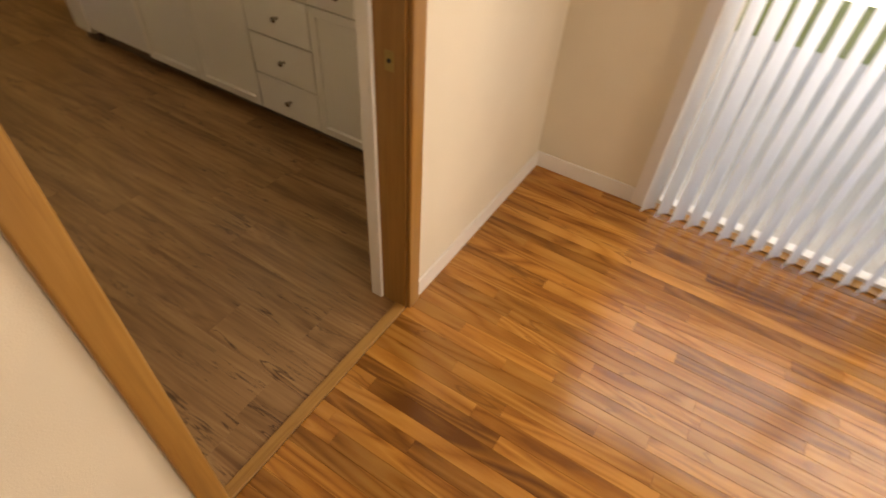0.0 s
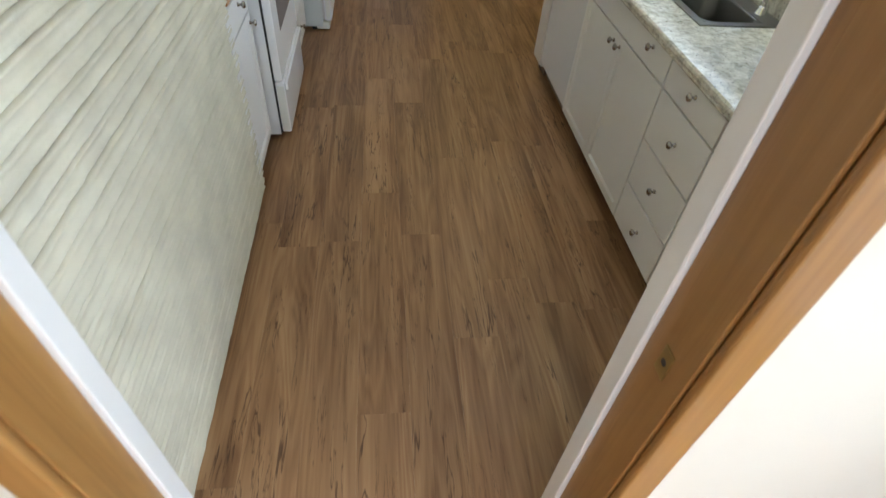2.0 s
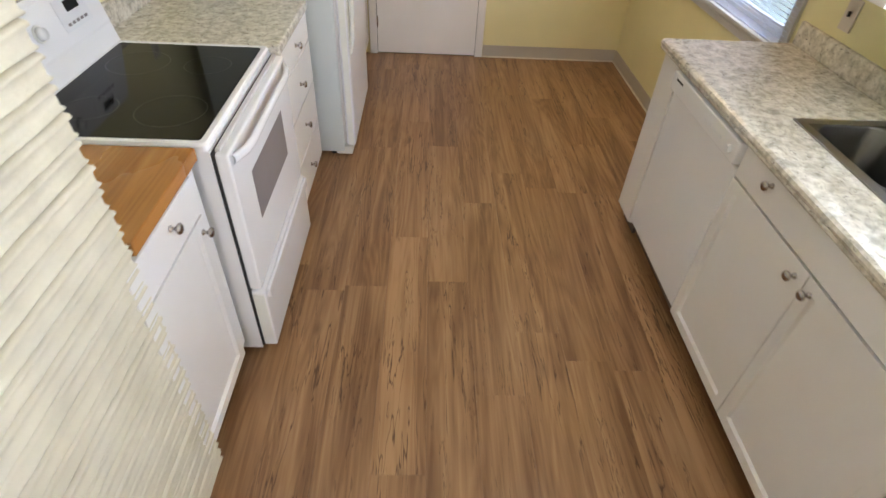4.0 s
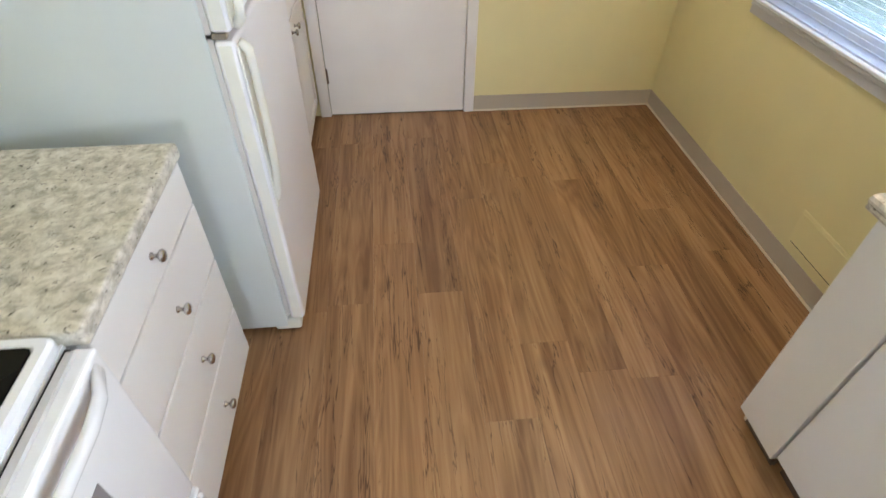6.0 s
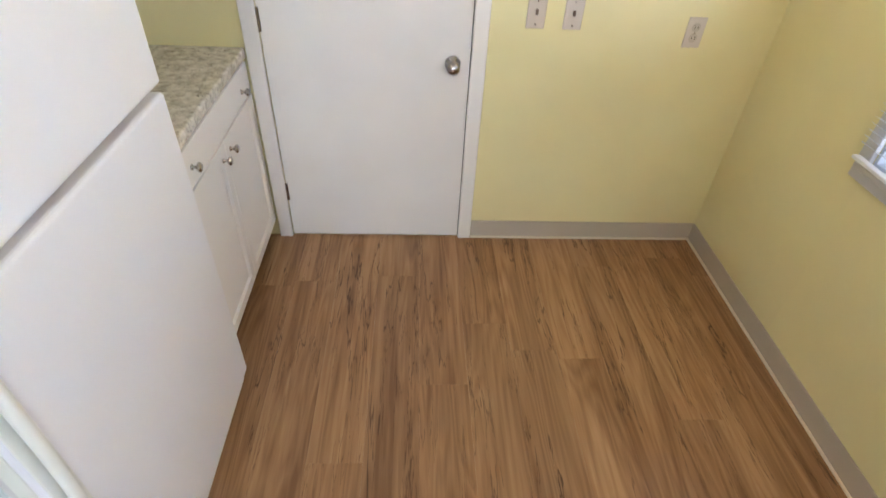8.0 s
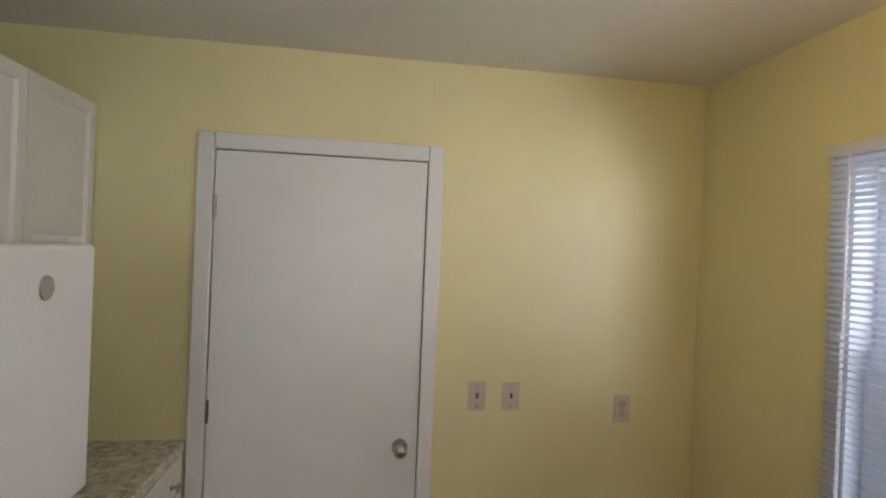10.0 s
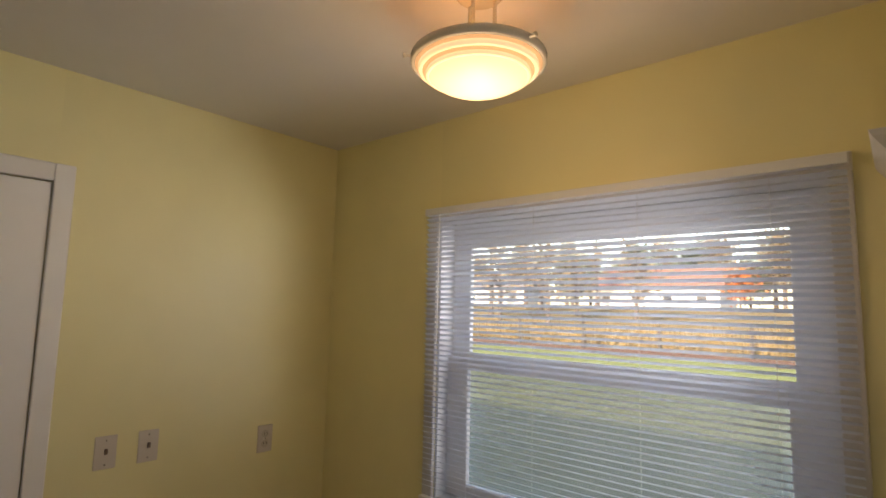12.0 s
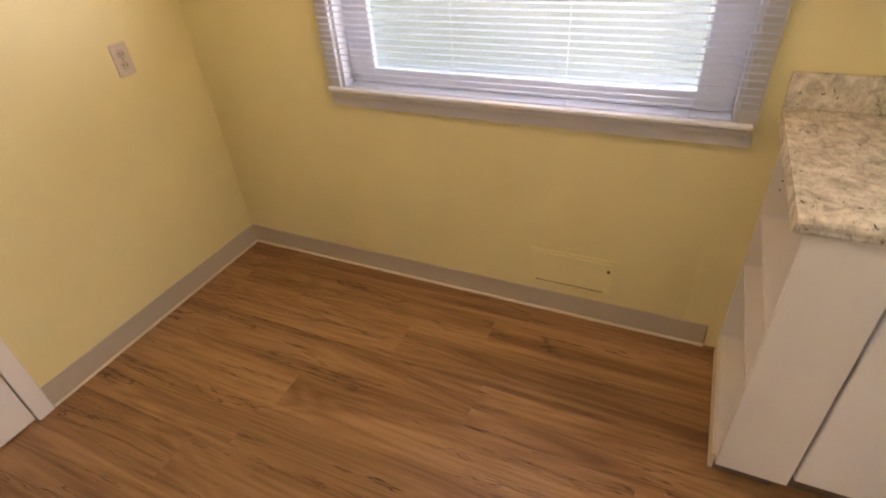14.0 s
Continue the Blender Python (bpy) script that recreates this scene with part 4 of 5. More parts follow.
L2 = Side(-0.077, 1)
base_cabinet(L2, 2.97, 3.55, 0.64, "white base cabinet with four drawers between range and refrigerator",
             [("drawer", 2.97 + G, 3.55 - G, z0, z1, [(3.257, zk)]) for z0, z1, zk in ((0.742, 0.866, 0.812), (0.535, 0.734, 0.634), (0.318, 0.527, 0.43), (0.10, 0.31, 0.205))])
lc = thing("countertop", -0.4, 3.26, 0.874, "speckled cream granite-pattern laminate countertop beside the refrigerator", "countertop")
part("top", bx(XL + 0.0005, -0.05, 2.966, 3.562, 0.874, 0.915, 0.008, 3), M_GRAN, lc)
part("backsplash", bx(XL + 0.0005, XL + 0.021, 2.966, 3.562, 0.9152, 1.01, 0.003), M_GRAN, lc)

# refrigerator
fr = thing("refrigerator", -0.3, 4.12, 0, "white top-freezer refrigerator with cream handles", "refrigerator")
FY0, FY1, FZ = 3.682, 4.478, 1.655
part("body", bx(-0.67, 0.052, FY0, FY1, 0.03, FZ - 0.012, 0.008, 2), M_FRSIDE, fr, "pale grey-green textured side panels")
part("seal", bx(0.0525, 0.0655, FY0 + 0.006, FY1 - 0.008, 0.09, FZ - 0.018), M_GREYTRIM, fr, "grey door gasket")
for z0, z1, nm in ((0.075, 1.112, "fresh_food_door"), (1.131, FZ, "freezer_door")):
    d = part(nm, bx(0.066, 0.118, FY0, FY1, z0, z1, 0.012, 4), M_FRDOOR, fr, "white pebbled door")
    part("edge_trim", bx(0.078, 0.108, FY0 - 0.003, FY0 - 0.0003, z0 + 0.01, z1 - 0.01, 0.0015), M_CREAM, d, "aged cream edge trim")
    if nm == "fresh_food_door":
        za, zb = 0.62, 1.10
    else:
        za, zb = 1.142, 1.54
    hy = FY0 + 0.026
    far, tip = (za, zb) if nm == "fresh_food_door" else (zb, za)
    q = 1 if tip > far else -1
    pts = [(0.116, hy, far), (0.124, hy, far + q * 0.03), (0.137, hy, far + q * 0.10), (0.142, hy, (far + tip) / 2), (0.142, hy, tip - q * 0.05), (0.140, hy, tip - q * 0.018), (0.122, hy, tip)]
    hb = tube(pts, [0.013, 0.014, 0.012, 0.0115, 0.012, 0.0135, 0.014], 12)
    part("handle", hb, M_CREAM, d, "long cream moulded handle", True)
    part("handle_plate", bx(0.1183, 0.1225, FY0 + 0.004, FY0 + 0.058, min(za, zb) - 0.02 if nm == "fresh_food_door" else za, max(za, zb), 0.002), M_CREAM, d)
part("grille", bx(0.0, 0.097, FY0 + 0.002, FY1 - 0.002, 0.012, 0.066, 0.01, 3), M_CREAM, fr, "cream base grille")
part("hinge_cover", bx(0.02, 0.095, FY1 - 0.06, FY1 - 0.005, FZ + 0.0005, FZ + 0.016, 0.005, 2), M_CREAM, fr)
part("hinge_pin", bx(0.045, 0.10, FY0 + 0.006, FY0 + 0.03, 1.1135, 1.1295, 0.002), M_NICKEL, fr, "steel centre hinge")
bd = lathe([(0.0, 0.003), (0.022, 0.002), (0.024, 0.0)], (0.1182, 4.30, 1.575), (1, 0, 0), 24)
part("badge", bd, M_NICKEL, fr, "round grey metal badge")
for x in (-0.6, -0.02):
    for y in (FY0 + 0.05, FY1 - 0.05):
        part("foot", lathe([(0.02, 0), (0.02, 0.03)], (x, y, 0), (0, 0, 1), 12), M_DARK, fr)

# cabinet and counter by the back door
L3 = Side(0.028, 1)
base_cabinet(L3, 4.53, 5.348, 0.77, "white base cabinet with drawer and doors by the door",
             [("drawer", 4.53 + G, 5.34, 0.742, 0.866, [(4.65, 0.80), (5.22, 0.79)]), ("door", 4.53 + G, 4.934, 0.10, 0.734, [(4.893, 0.68)]), ("door", 4.938, 5.34, 0.10, 0.734, [(4.98, 0.68)])])
fc = thing("countertop", -0.3, 5.0, 0.874, "short speckled granite-pattern countertop by the back door", "countertop")
part("top", bx(XL + 0.0005, 0.05, 4.52, Y1 - 0.0005, 0.874, 0.915, 0.008, 3), M_GRAN, fc)


# ---------------------------------------------------------------- wall cabinets and soffit
def wall_cabinet(side, u0, u1, depth, z0, z1, doors, label):
    c = thing("wall_cabinet", side.face - side.sign * depth / 2, (u0 + u1) / 2, z0, label, "cabinet", "wall cabinets")
    part("body", side.box(u0, u1, -depth, 0, z0, z1, 0.001, 1), M_CAB, c)
    for a, e, kn in doors:
        p = part("door", panel_door(side, a, e, z0 + 0.006, z1 - 0.01), M_CAB, c, "white door with a sunk panel")
        part("knob", knob_bm(side.at(kn, 0.019, z0 + 0.06), side.axis()), M_NICKEL, p, "", True)
    return c


RU = Side(1.822, -1)
uc = wall_cabinet(RU, 2.44, 3.16, 0.304, 1.275, 1.945, [(2.445, 2.797, 2.765), (2.803, 3.155, 2.835)], "white wall cabinet with panelled doors between the windows")
crown = bmesh.new()
pf = [(0.0, 0.0), (0.012, 0.0), (0.016, 0.02), (0.04, 0.05), (0.045, 0.062), (0.0, 0.062)]
vc = [[crown.verts.new(v) for v in row] for row in (
    [(1.822 - d, 2.44, 1.93 + z) for d, z in pf], [(1.822 - d, 3.16 + d, 1.93 + z) for d, z in pf], [(XR - 0.001, 3.16 + d, 1.93 + z) for d, z in pf])]
for r0, r1 in zip(vc, vc[1:]):
    for k in range(len(pf)):
        j = (k + 1) % len(pf)
        crown.faces.new((r0[k], r0[j], r1[j], r1[k]))
crown.faces.new(vc[0])
crown.faces.new(vc[-1][::-1])
part("crown_moulding", crown, M_CAB, uc, "white crown moulding")
trim("trim_soffit_east", "pale yellow painted soffit above the wall cabinets", bx(1.79, XR - 0.001, Y0 + 0.018, 3.16, 1.994, ZC - 0.0005), M_YEL)
LU = Side(-0.32, 1)
wall_cabinet(LU, 4.55, Y1 - 0.002, 0.424, 1.28, 2.16, [(4.555, 4.95, 4.915), (4.956, Y1 - 0.008, 5.045)], "white wall cabinet with panelled doors above the short counter")
wall_cabinet(LU, 3.68, 4.545, 0.424, 1.75, 2.16, [(3.685, 4.11, 4.075), (4.116, 4.54, 4.15)], "short white wall cabinet above the refrigerator")


# ---------------------------------------------------------------- plates, panel, ceiling lamp
def plate(name, label, cx, cz, kind):
    p = thing(name, cx, Y1, cz, label, "switch" if kind == "switch" else "outlet", "wall plates")
    part("cover", bx(cx - 0.036, cx + 0.036, Y1 - 0.006, Y1 - 0.0003, cz - 0.058, cz + 0.058, 0.003, 2), M_PLATE, p)
    if kind == "switch":
        part("toggle", bx(cx - 0.005, cx + 0.005, Y1 - 0.016, Y1 - 0.0062, cz - 0.006, cz + 0.014, 0.002), M_TOE, p, "small toggle lever")
    else:
        for dz in (-0.02, 0.02):
            s = part("socket", lathe([(0.0, 0.002), (0.016, 0.0015), (0.017, 0)], (cx, Y1 - 0.006, cz + dz), (0, -1, 0), 18), M_COVE, p)
            for dx in (-0.006, 0.006):
                part("slot", bx(cx + dx - 0.001, cx + dx + 0.001, Y1 - 0.0086, Y1 - 0.0078, cz + dz - 0.004, cz + dz + 0.006), M_DARK, s)
    for dz in ((-0.042, 0.042) if kind == "switch" else (0,)):
        part("screw", lathe([(0.0, 0.001), (0.003, 0.0008), (0.003, 0)], (cx, Y1 - 0.006, cz + dz), (0, -1, 0), 8), M_NICKEL, p)


plate("light_switch", "beige toggle light switch plate on the yellow wall", 1.165, 1.078, "switch")
plate("light_switch", "beige toggle light switch plate on the yellow wall", 1.308, 1.077, "switch")
plate("wall_outlet", "beige duplex outlet plate on the yellow wall", 1.797, 1.024, "outlet")
lo = thing("wall_outlet", -0.45, LY1, 0.36, "white outlet plate low on the living room wall", "outlet", "wall plates")
part("cover", bx(-0.486, -0.414, LY1 - 0.006, LY1 - 0.0003, 0.30, 0.415, 0.003, 2), M_TRIM, lo)
for dz in (-0.02, 0.02):
    part("socket", lathe([(0.0, 0.002), (0.016, 0.0015), (0.017, 0)], (-0.45, LY1 - 0.006, 0.358 + dz), (0, -1, 0), 18), M_CAULK, lo)

ws = thing("light_switch", XR, 2.97, 1.115, "beige toggle switch plate above the granite-pattern backsplash", "switch", "wall plates")
part("cover", bx(XR - 0.006, XR - 0.0003, 2.934, 3.006, 1.057, 1.173, 0.003, 2), M_PLATE, ws)
part("toggle", bx(XR - 0.016, XR - 0.0062, 2.965, 2.975, 1.109, 1.129, 0.002), M_DARK, ws, "small toggle lever")
wo = thing("wall_outlet", XL, 3.40, 1.10, "beige outlet plate above the counter by the refrigerator", "outlet", "wall plates")
part("cover", bx(XL + 0.0003, XL + 0.006, 3.364, 3.436, 1.042, 1.158, 0.003, 2), M_PLATE, wo)
for dz in (-0.02, 0.02):
    part("socket", lathe([(0.0, 0.002), (0.016, 0.0015), (0.017, 0)], (XL + 0.006, 3.40, 1.10 + dz), (1, 0, 0), 18), M_COVE, wo)

ap = thing("access_panel", XR, 3.715, 0.22, "yellow painted metal access panel low on the wall", "wall panel")
part("frame", bx(XR - 0.006, XR - 0.0004, 3.55, 3.88, 0.135, 0.30, 0.002), M_YEL, ap)
part("lid", bx(XR - 0.010, XR - 0.0062, 3.565, 3.865, 0.148, 0.287, 0.002), M_YEL, ap)
part("latch", lathe([(0.0, 0.005), (0.006, 0.004), (0.007, 0)], (XR - 0.010, 3.585, 0.255), (-1, 0, 0), 12), M_NICKEL, ap)
part("slot", bx(XR - 0.0104, XR - 0.0101, 3.60, 3.86, 0.152, 0.155), M_DARK, ap)

LMX, LMY = 1.468, 3.945
lamp = thing("ceiling_lamp", LMX, LMY, ZC, "lit flush ceiling lamp with stepped cream rings and a frosted bowl", "lamp")
part("canopy", lathe([(0.0, ZC - 0.0005), (0.062, ZC - 0.0005), (0.060, ZC - 0.012), (0.045, ZC - 0.022), (0.0, ZC - 0.024)], (LMX, LMY, 0), (0, 0, 1), 32), M_RING, lamp, "", True)
for a in (75, 195, 315):
    ca, sa = math.cos(radians(a)), math.sin(radians(a))
    part("stem", tube([(LMX + 0.04 * ca, LMY + 0.04 * sa, ZC - 0.015), (LMX + 0.04 * ca, LMY + 0.04 * sa, ZC - 0.175)], 0.005, 10), M_RING, lamp)
LZ = ZC - 0.119
part("socket_plate", lathe([(0.0, LZ - 0.050), (0.055, LZ - 0.052), (0.055, LZ - 0.058), (0.0, LZ - 0.058)], (LMX, LMY, 0), (0, 0, 1), 32), M_RING, lamp, "", True)
M_GLOWRING = glow("lamp_ring_inner", (1.0, 0.72, 0.44), 0.17)
part("outer_ring", lathe([(0.156, LZ - 0.0563), (0.168, LZ - 0.0571), (0.170, LZ - 0.0609), (0.169, LZ - 0.0768), (0.165, LZ - 0.0791), (0.158, LZ - 0.0784), (0.156, LZ - 0.0563)], (LMX, LMY, 0), (0, 0, 1), 64), M_RING, lamp, "", True)
part("glass_step", lathe([(0.160, LZ - 0.0730), (0.157, LZ - 0.0822), (0.146, LZ - 0.0837)], (LMX, LMY, 0), (0, 0, 1), 64), M_STEP, lamp, "glowing glass step", True)
part("middle_ring", lathe([(0.138, LZ - 0.0806), (0.150, LZ - 0.0814), (0.151, LZ - 0.0928), (0.147, LZ - 0.0958), (0.138, LZ - 0.0951), (0.138, LZ - 0.0806)], (LMX, LMY, 0), (0, 0, 1), 64), M_GLOWRING, lamp, "", True)
part("glass_step", lathe([(0.141, LZ - 0.0928), (0.138, LZ - 0.0989), (0.128, LZ - 0.1004)], (LMX, LMY, 0), (0, 0, 1), 64), M_STEP, lamp, "glowing glass step", True)
part("inner_ring", lathe([(0.120, LZ - 0.0974), (0.131, LZ - 0.0981), (0.132, LZ - 0.1080), (0.128, LZ - 0.1103), (0.120, LZ - 0.1095), (0.120, LZ - 0.0974)], (LMX, LMY, 0), (0, 0, 1), 64), M_GLOWRING, lamp, "", True)
part("bowl", lathe([(0.124, LZ - 0.1080), (0.119, LZ - 0.1133), (0.104, LZ - 0.1247), (0.080, LZ - 0.1354), (0.048, LZ - 0.1430), (0.0, LZ - 0.1460)], (LMX, LMY, 0), (0, 0, 1), 56), M_SHADE, lamp, "glowing frosted glass bowl", True)
for a in (20, 140, 260):
    ca, sa = math.cos(radians(a)), math.sin(radians(a))
    part("thumb_screw", lathe([(0.0, 0.022), (0.006, 0.021), (0.006, 0.016), (0.003, 0.014), (0.003, 0.0)], (LMX + 0.168 * ca, LMY + 0.168 * sa, LZ - 0.0685), (ca, sa, 0), 10), M_RING, lamp)
lamp_light = new("lamp_bulb", bpy.data.lights.new("lamp_bulb", "POINT"))
lamp_light.location = (LMX, LMY, LZ - 0.30)
lamp_light.data.energy, lamp_light.data.shadow_soft_size, lamp_light.data.color = 0.9, 0.10, (1.0, 0.78, 0.52)

upper_light = new("lamp_bulb", bpy.data.lights.new("lamp_bulb_upper", "POINT"))
upper_light.location = (LMX + 0.02, LMY, LZ - 0.068)
upper_light.data.energy, upper_light.data.shadow_soft_size, upper_light.data.color = 0.14, 0.02, (1.0, 0.66, 0.36)

# ---------------------------------------------------------------- outdoors
def land(x, y):
    """The yard is level as far as the fence; the field behind it climbs gently."""
    f = max(0.0, min(1.0, (x - 29) / 55))
    return -0.35 + 3.0 * f * f * (3 - 2 * f) + 0.04 * math.sin(x * 0.6) * math.sin(y * 0.4) * (1 if x > 12 else 0)


m, nd, ln, b = nodes_of("ground_cover")
geo, sep = nd.new("ShaderNodeNewGeometry"), nd.new("ShaderNodeSeparateXYZ")
ln.new(geo.outputs["Position"], sep.inputs[0])
grassn = noise_of(nd, ln, geo.outputs["Position"], 2.2, 8, 0.7)
turf = ramp(nd, ln, grassn, [(0.3, (0.13, 0.155, 0.045)), (0.7, (0.25, 0.28, 0.08))])
straw = ramp(nd, ln, noise_of(nd, ln, geo.outputs["Position"], 0.8, 8, 0.75), [(0.3, (0.12, 0.085, 0.04)), (0.55, (0.22, 0.165, 0.07)), (0.75, (0.19, 0.11, 0.07))])
leafm = ramp(nd, ln, noise_of(nd, ln, geo.outputs["Position"], 5.0, 4, 0.7), [(0.4, (0.13, 0.06, 0.035)), (0.7, (0.21, 0.12, 0.07))])
edge = nd.new("ShaderNodeMath")
edge.operation, edge.inputs[1].default_value = "MULTIPLY_ADD", 3.0
ln.new(noise_of(nd, ln, geo.outputs["Position"], 0.5, 3), edge.inputs[0])
ln.new(sep.outputs["X"], edge.inputs[2])
a1 = nd.new("ShaderNodeMapRange")
a1.inputs["From Min"].default_value, a1.inputs["From Max"].default_value = 25.5, 26.2
ln.new(edge.outputs[0], a1.inputs["Value"])
a2 = nd.new("ShaderNodeMapRange")
a2.inputs["From Min"].default_value, a2.inputs["From Max"].default_value = 29.5, 31
ln.new(edge.outputs[0], a2.inputs["Value"])
ln.new(mixed(nd, ln, a2.outputs[0], mixed(nd, ln, a1.outputs[0], turf, leafm), straw), b.inputs["Base Color"])
b.inputs["Roughness"].default_value = 0.95
gb = bmesh.new()
gx = [-600, -60, -10, 2, 8, 14, 20, 25, 28, 30, 33, 37, 42, 48, 55, 63, 72, 84, 120, 250, 600]
gy = [-600, -200, -80, -40, -20, -10, -4, 0, 4, 8, 12, 16, 20, 25, 30, 38, 46, 56, 70, 90, 200, 600]
gv = [[gb.verts.new((x, y, land(x, y))) for y in gy] for x in gx]
for p, q in zip(gv, gv[1:]):
    for k in range(len(gy) - 1):
        gb.faces.new((p[k], p[k + 1], q[k + 1], q[k])).smooth = True
tagged(part("ground", gb, m), "green lawn with a golden dry field rising behind it", "ground", kind="structure")

M_SLAB = paint("patio_concrete", (0.52, 0.50, 0.47), 0.85, 0.06, 60, 0.4)
tagged(part("patio", bx(XR + T + 0.002, 5.2, -4.0, -0.2, -0.45, -0.12, 0.01), M_SLAB), "pale concrete patio slab outside the sliding door", "patio", kind="structure")

M_POST = paint("weathered_post", (0.10, 0.085, 0.075), 0.85, 0.12, 40, 0.5)
M_WIRE = paint("fence_wire", (0.25, 0.24, 0.23), 0.6, 0.05, 40, 0.0)
fence = thing("wire_fence", 28, 12, -0.35, "weathered wooden posts with wire between lawn and field", "fence")
for k in range(14):
    y = -8 + 4.1 * k
    hgt = 1.55 + 0.25 * math.sin(k * 2.3)
    part("post", tube([(28, y, -0.45), (28 + 0.02 * math.sin(k), y, -0.35 + hgt)], [0.10, 0.085], 9), M_POST, fence)
for z in (0.1, 0.5, 0.9):
    part("wire", tube([(28.1, -9, z), (28.1, 20, z - 0.02), (28.1, 47, z)], 0.012, 5), M_WIRE, fence)

# dry brush along the fence
rb_ = random.Random(11)
M_BRUSH = paint("dry_brush", (0.21, 0.155, 0.07), 0.9, 0.25, 20, 0.0, 0.0, 0.7)
br = bmesh.new()
for k in range(2600):
    x, y = 28.4 + abs(rb_.gauss(0, 5)), rb_.uniform(-10, 50)
    z = land(x, y)
    hh, w = rb_.uniform(0.4, 1.5), rb_.uniform(0.03, 0.10)
    dx, dy = rb_.uniform(-0.3, 0.3), rb_.uniform(-0.3, 0.3)
    br.faces.new([br.verts.new(v) for v in ((x, y - w, z - 0.05), (x, y + w, z - 0.05), (x + dx, y + dy, z + hh))])
tagged(part("field_brush", br, M_BRUSH), "tall dry golden grass and brush behind the fence", "brush", kind="stuff")

# houses beyond the field
M_SIDING = paint("white_siding", (0.55, 0.55, 0.54), 0.6, 0.04, 8, 0.2)
M_ROOFR = paint("salmon_roof", (0.27, 0.14, 0.11), 0.8, 0.08, 6, 0.4)
M_PANE = paint("dark_pane", (0.05, 0.06, 0.08), 0.1, 0.1, 5, 0.0)


def house(x, y, lx, ly, hw, hr, label, roof):
    z = land(x, y) - 0.1
    hs = thing("house", x, y, z, label, "house", "houses beyond the field")
    part("wall", bx(x, x + lx, y - ly / 2, y + ly / 2, z, z + hw), M_SIDING, hs)
    r = bmesh.new()
    o = 0.5
    pts = [(x - o, y - ly / 2 - o, z + hw), (x + lx + o, y - ly / 2 - o, z + hw), (x + lx / 2, y - ly / 2 - o, z + hw + hr),
           (x - o, y + ly / 2 + o, z + hw), (x + lx + o, y + ly / 2 + o, z + hw), (x + lx / 2, y + ly / 2 + o, z + hw + hr)]
    v = [r.verts.new(p) for p in pts]
    for f in ((0, 1, 2), (3, 5, 4), (0, 2, 5, 3), (1, 4, 5, 2), (0, 3, 4, 1)):
        r.faces.new([v[q] for q in f])
    part("roof", r, roof, hs)
    n = max(2, int(ly / 4))
    for k in range(n):
        yy = y - ly / 2 + ly * (k + 0.5) / n
        wdw = part("window", bx(x - 0.06, x - 0.005, yy - 0.7, yy + 0.7, z + 0.9, z + 2.1), M_TRIM, hs)
        part("pane", bx(x - 0.08, x - 0.0605, yy - 0.6, yy + 0.6, z + 1.0, z + 2.0), M_PANE, wdw)


house(74, 29, 9, 17, 2.6, 3.0, "white single-storey house with a wide salmon roof", M_ROOFR)
house(80, 62, 9, 18, 2.7, 2.4, "white house beyond the field among bare trees", paint("grey_roof", (0.20, 0.19, 0.19), 0.85, 0.08, 6, 0.4))


def tree(x, y, hgt, spread, leaf, trunk, seed, count, label):
    r = random.Random(seed)
    z = land(x, y)
    t = thing("tree", x, y, z, label, "tree", "trees beyond the field")
    tb = tube([(x, y, z - 0.2), (x + 0.1, y, z + hgt * 0.35), (x - 0.05, y + 0.1, z + hgt * 0.7), (x, y, z + hgt * 0.95)], [hgt * 0.03, hgt * 0.022, hgt * 0.012, 0.03], 8)
    tips = []
    for k in range(30):
        zz = z + hgt * r.uniform(0.25, 0.85)
        a, l = r.uniform(0, 6.28), spread * r.uniform(0.4, 1.0) * (1.15 - (zz - z) / hgt)
        tip = (x + l * math.cos(a), y + l * math.sin(a), zz + l * 0.5)
        mid = (x + 0.5 * l * math.cos(a), y + 0.5 * l * math.sin(a), zz + l * 0.18)
        join(tb, tube([(x, y, zz), mid, tip], [hgt * 0.009, hgt * 0.006, 0.02], 5))
        tips += [tip, mid]
    part("trunk", tb, trunk, t)
    cr = bmesh.new()
    for k in range(count):
        c = Vector(r.choice(tips)) + Vector((r.gauss(0, spread * 0.22), r.gauss(0, spread * 0.22), r.gauss(0, spread * 0.2)))
        s = r.uniform(0.12, 0.32)
        u = Vector((r.gauss(0, 1), r.gauss(0, 1), r.gauss(0, 1))).normalized()
        w = u.orthogonal().normalized()
        cr.faces.new([cr.verts.new(c + q) for q in (u * s, w * s * 0.6, -u * s, -w * s * 0.6)])
    part("crown", cr, leaf, t)


M_BARK = paint("bark", (0.16, 0.13, 0.11), 0.9, 0.12, 20, 0.4)
M_GREEN = paint("evergreen_leaf", (0.06, 0.085, 0.05), 0.8, 0.25, 6, 0.0, 0.0, 0.6)
M_TAN = paint("sparse_leaf", (0.22, 0.17, 0.11), 0.8, 0.25, 6, 0.0, 0.0, 0.6)
M_ORANGE = paint("orange_leaf", (0.50, 0.16, 0.04), 0.8, 0.25, 6, 0.0, 0.0, 0.6)
for k in range(30):
    y = 6 + 3.0 * k + 2 * math.sin(k * 3.1)
    x = 92 + 6 * math.sin(k * 1.7)
    tree(x, y, 10.5 + 3 * math.sin(k * 2.2), 4.6, M_GREEN if k % 3 else M_TAN, M_BARK, k, 2400, "dark evergreen tree behind the houses" if k % 3 else "half-bare brownish tree behind the houses")
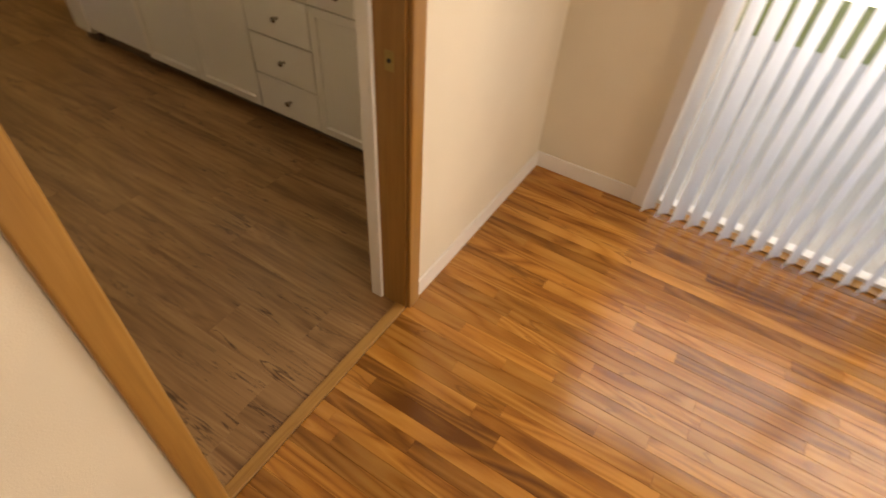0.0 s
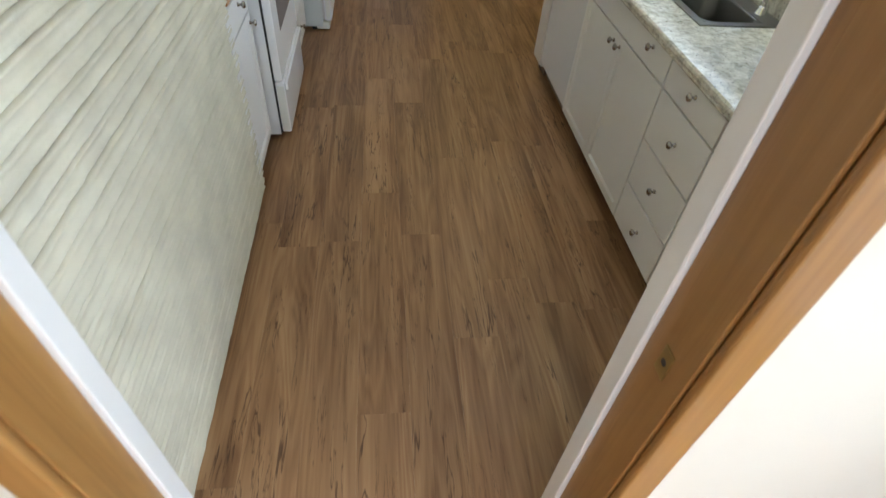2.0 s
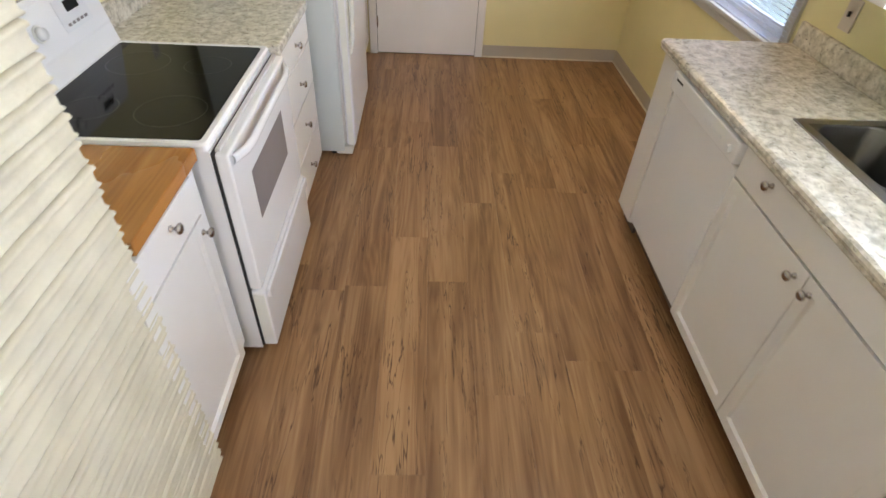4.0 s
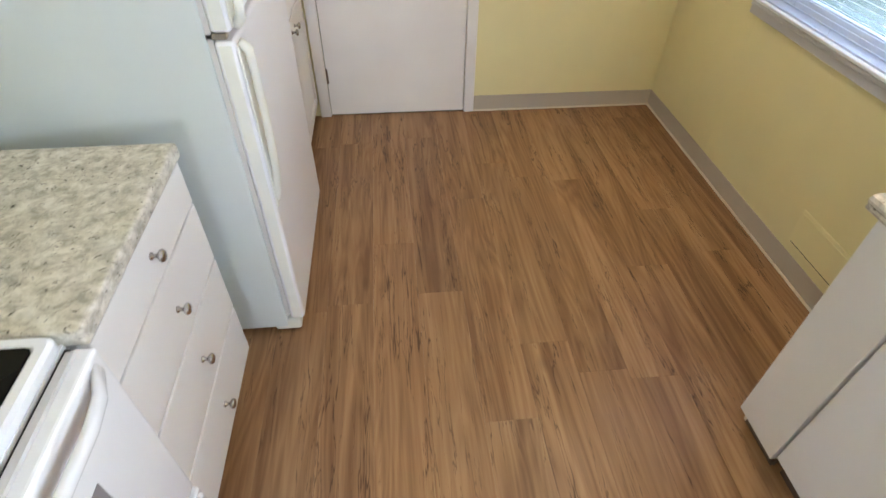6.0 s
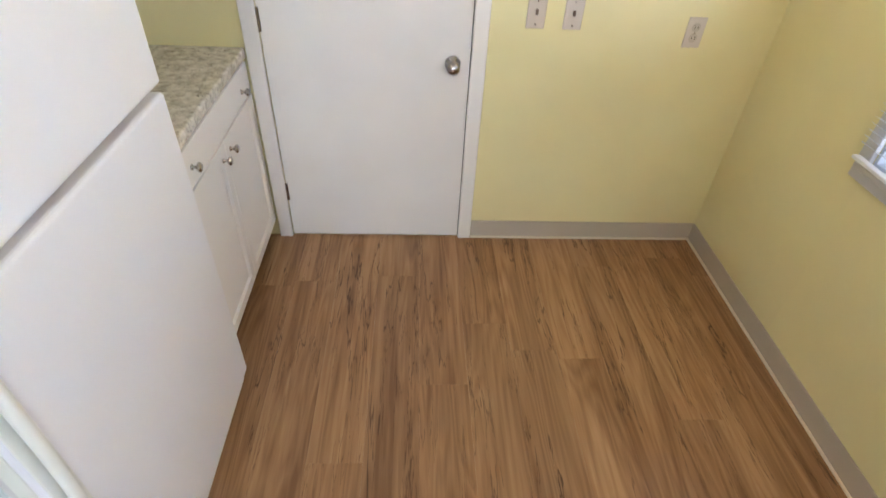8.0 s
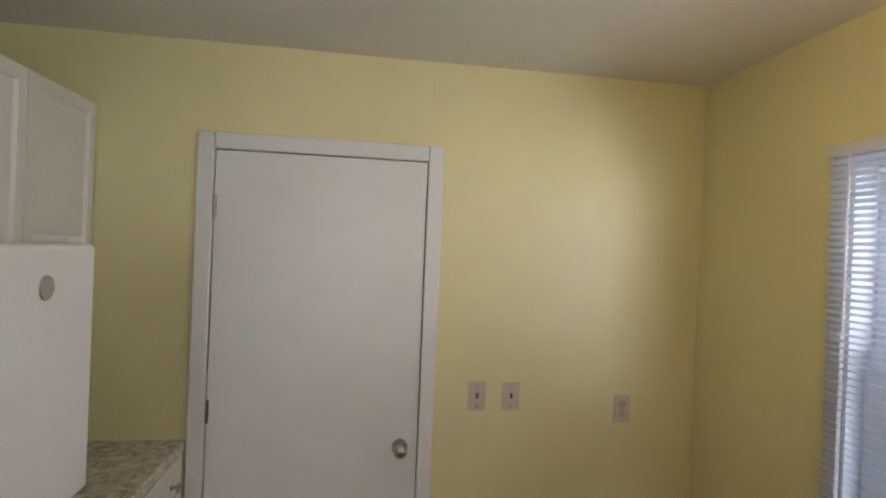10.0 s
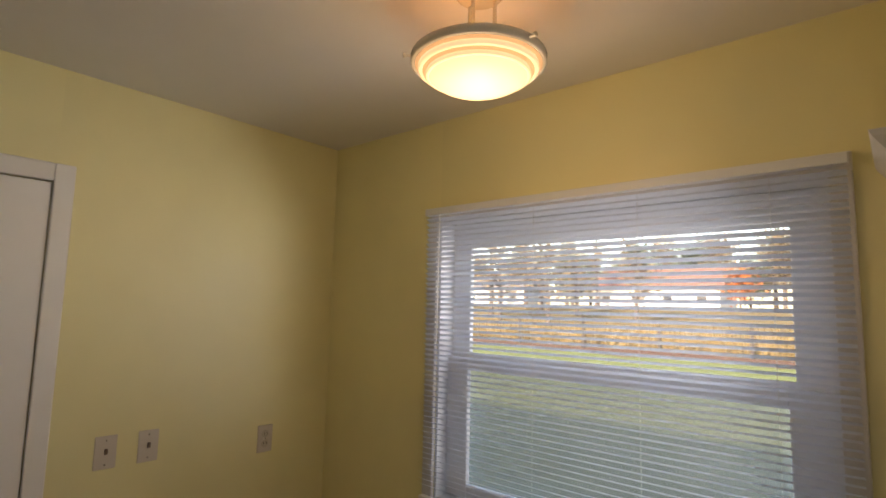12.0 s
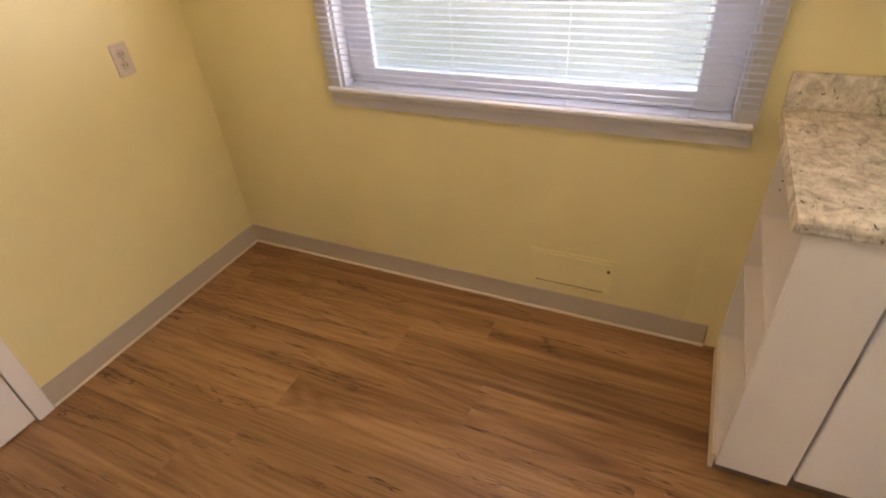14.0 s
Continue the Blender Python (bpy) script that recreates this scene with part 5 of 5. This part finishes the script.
for k, (x, y, hgt) in enumerate(((52, 40, 10.5), (46, 29, 8.0), (58, 50, 12.5), (50, 22, 7.5), (60, 38, 11.0), (66, 44, 12.0), (64, 55, 13.0), (70, 35, 11.0), (56, 31, 8.5), (48, 36, 9.0))):
    tree(x, y, hgt, 3.2, M_TAN, M_BARK, 40 + k, 520, "bare thin tree with few tan leaves in the field")
tree(68, 17, 5.2, 2.4, M_ORANGE, M_BARK, 77, 500, "small orange-leaved autumn tree beside the house")

# ---------------------------------------------------------------- floors, brick: the many pieces
KP = {}


def plank_mesh(name, w, l, material, gap, cham):
    key = (name, round(w, 3), round(l, 3))
    if key not in KP:
        b = bmesh.new()
        lo = [(-w / 2 + gap, -l / 2 + gap), (w / 2 - gap, -l / 2 + gap), (w / 2 - gap, l / 2 - gap), (-w / 2 + gap, l / 2 - gap)]
        s = [[b.verts.new((x, y, z)) for x, y in lo] for z in (-0.008, -cham)]
        s.append([b.verts.new((x - math.copysign(cham, x), y - math.copysign(cham, y), 0)) for x, y in lo])
        for p, q in zip(s, s[1:]):
            for k in range(4):
                b.faces.new((p[k], p[(k + 1) % 4], q[(k + 1) % 4], q[k]))
        b.faces.new(s[-1])
        me = bpy.data.meshes.new(name)
        b.to_mesh(me)
        b.free()
        me.materials.append(material)
        KP[key] = me
    return KP[key]


FK0 = 0.0045
fk = tagged(part("floor_kitchen", bx(XL, XR, FK0, Y1 + 0.005, -0.05, -0.006), M_DARK), "brown oak-look vinyl plank floor of the kitchen", "floor", kind="structure")
rnd = random.Random(4)
PW, PL = 0.1835, 1.215
starts = {1: 1.37, 2: 4.15, 3: 2.622, 4: 2.025}
for c in range(-1, 12):
    x0, x1 = max(XL, c * PW), min(XR, (c + 1) * PW)
    if c < -1 or x1 - x0 < 0.02:
        continue
    y = starts.get(c, rnd.uniform(0, PL))
    while y > FK0 + 0.005:
        y -= PL
    while y < Y1:
        a, e = max(FK0, y), min(Y1 + 0.004, y + PL)
        if e - a > 0.02:
            o = new("plank", plank_mesh("plank", x1 - x0, e - a, M_LVP, 0.0001, 0.0004))
            o.parent = fk
            o.location = ((x0 + x1) / 2, (a + e) / 2, 0)
        y += PL

fl = tagged(part("floor_living", bx(LX0, LX1 + 0.05, LY0, FK0 - 0.0005, -0.05, -0.006), M_DARK), "varnished red oak strip floor of the living room", "floor", kind="structure")
SW = 0.0572
far = bmesh.new()
c = 0
x = LX1 - 0.005
while x > LX0:
    x0, x1 = max(LX0, x - SW), x
    near = x0 > -0.35
    y = -0.043 + (rnd.uniform(0, 0.5) if c else 0)
    while y > LY0:
        l = rnd.choice((0.4, 0.55, 0.75, 0.95, 1.2, 1.5))
        a, e = max(LY0, y - l), min(y, -0.0435)
        y -= l
        if e - a < 0.02:
            continue
        if near and e > -1.75:
            o = new("strip", plank_mesh("strip", SW, e - a, M_OAK, 0.0003, 0.0006))
            o.parent = fl
            o.location = ((x0 + x1) / 2, (a + e) / 2, 0)
        else:
            vs = [far.verts.new(v) for v in ((x0 + 0.0004, a + 0.0004, 0), (x1 - 0.0004, a + 0.0004, 0), (x1 - 0.0004, e - 0.0004, 0), (x0 + 0.0004, e - 0.0004, 0))]
            far.faces.new(vs)
    x -= SW
    c += 1
tagged(part("strip_rest", far, M_OAK, fl), kind="stuff")

# painted roman brick wall
BX, BY0, BY1 = -0.114, Y0 + 0.02, 1.772
bw = tagged(part("wall_brick", bx(XL + 0.001, BX - 0.016, Y0 + 0.001, BY1 - 0.016, 0.0, ZC - 0.0005), M_MORTAR), "cream painted wall of long thin roman bricks", "wall", kind="structure")


def brick_mesh(w, seed):
    """A long thin brick with an uneven rope of mortar and paint along both edges; front at x = 0, middle at y = 0."""
    r = random.Random(seed)
    b = bmesh.new()
    n, hh = max(3, int(w / 0.030)), 0.0258
    rows = []
    for z, dx in ((-hh, -0.03), (-hh, -0.008), (-hh * 0.88, 0.0005), (-hh * 0.70, 0.0038), (-hh * 0.50, -0.0044), (hh * 0.36, -0.0050), (hh * 0.60, 0.0052), (hh * 0.86, 0.0030), (hh, -0.008), (hh, -0.03)):
        line = []
        for k in range(n + 1):
            free = 0.0 if k in (0, n) or dx < -0.02 else 1.0
            line.append(b.verts.new((dx + free * r.uniform(-0.0013, 0.0012), -w / 2 + w * k / n, z + free * r.uniform(-0.0013, 0.0013))))
        rows.append(line)
    for p, q in zip(rows, rows[1:]):
        for k in range(n):
            b.faces.new((p[k], p[k + 1], q[k + 1], q[k])).smooth = True
    me = bpy.data.meshes.new("brick")
    b.to_mesh(me)
    b.free()
    me.materials.append(M_BRICK)
    return me


BL, CH = 0.394, 0.0535
full = [brick_mesh(BL, s) for s in range(9)]
upper = bmesh.new()
z, row = CH / 2, 0
while z < ZC:
    shift = rnd.uniform(-0.0040, 0.0020)
    y = BY1 + 0.004 - (0.5 * BL if row % 2 else 0)
    ends = [(BY1 - 0.5 * BL, BY1)] if row % 2 else []
    while y > BY0:
        ends.append((max(BY0, y - BL), y if y < BY1 else BY1))
        y -= BL
    for a, e in ends:
        if e - a < 0.03:
            continue
        me = full[rnd.randrange(9)] if abs(e - a - BL) < 0.012 else brick_mesh(e - a, rnd.random())
        loc = Vector((BX + shift, (a + e) / 2, z))
        if z < 2.0:
            o = new("brick", me)
            o.parent = bw
            o.location = loc
        else:
            n0 = len(upper.verts)
            upper.from_mesh(me)
            upper.verts.ensure_lookup_table()
            for v in upper.verts[n0:]:
                v.co += loc
    z += CH
    row += 1
tagged(part("brick_rest", upper, M_BRICK, bw), kind="stuff")
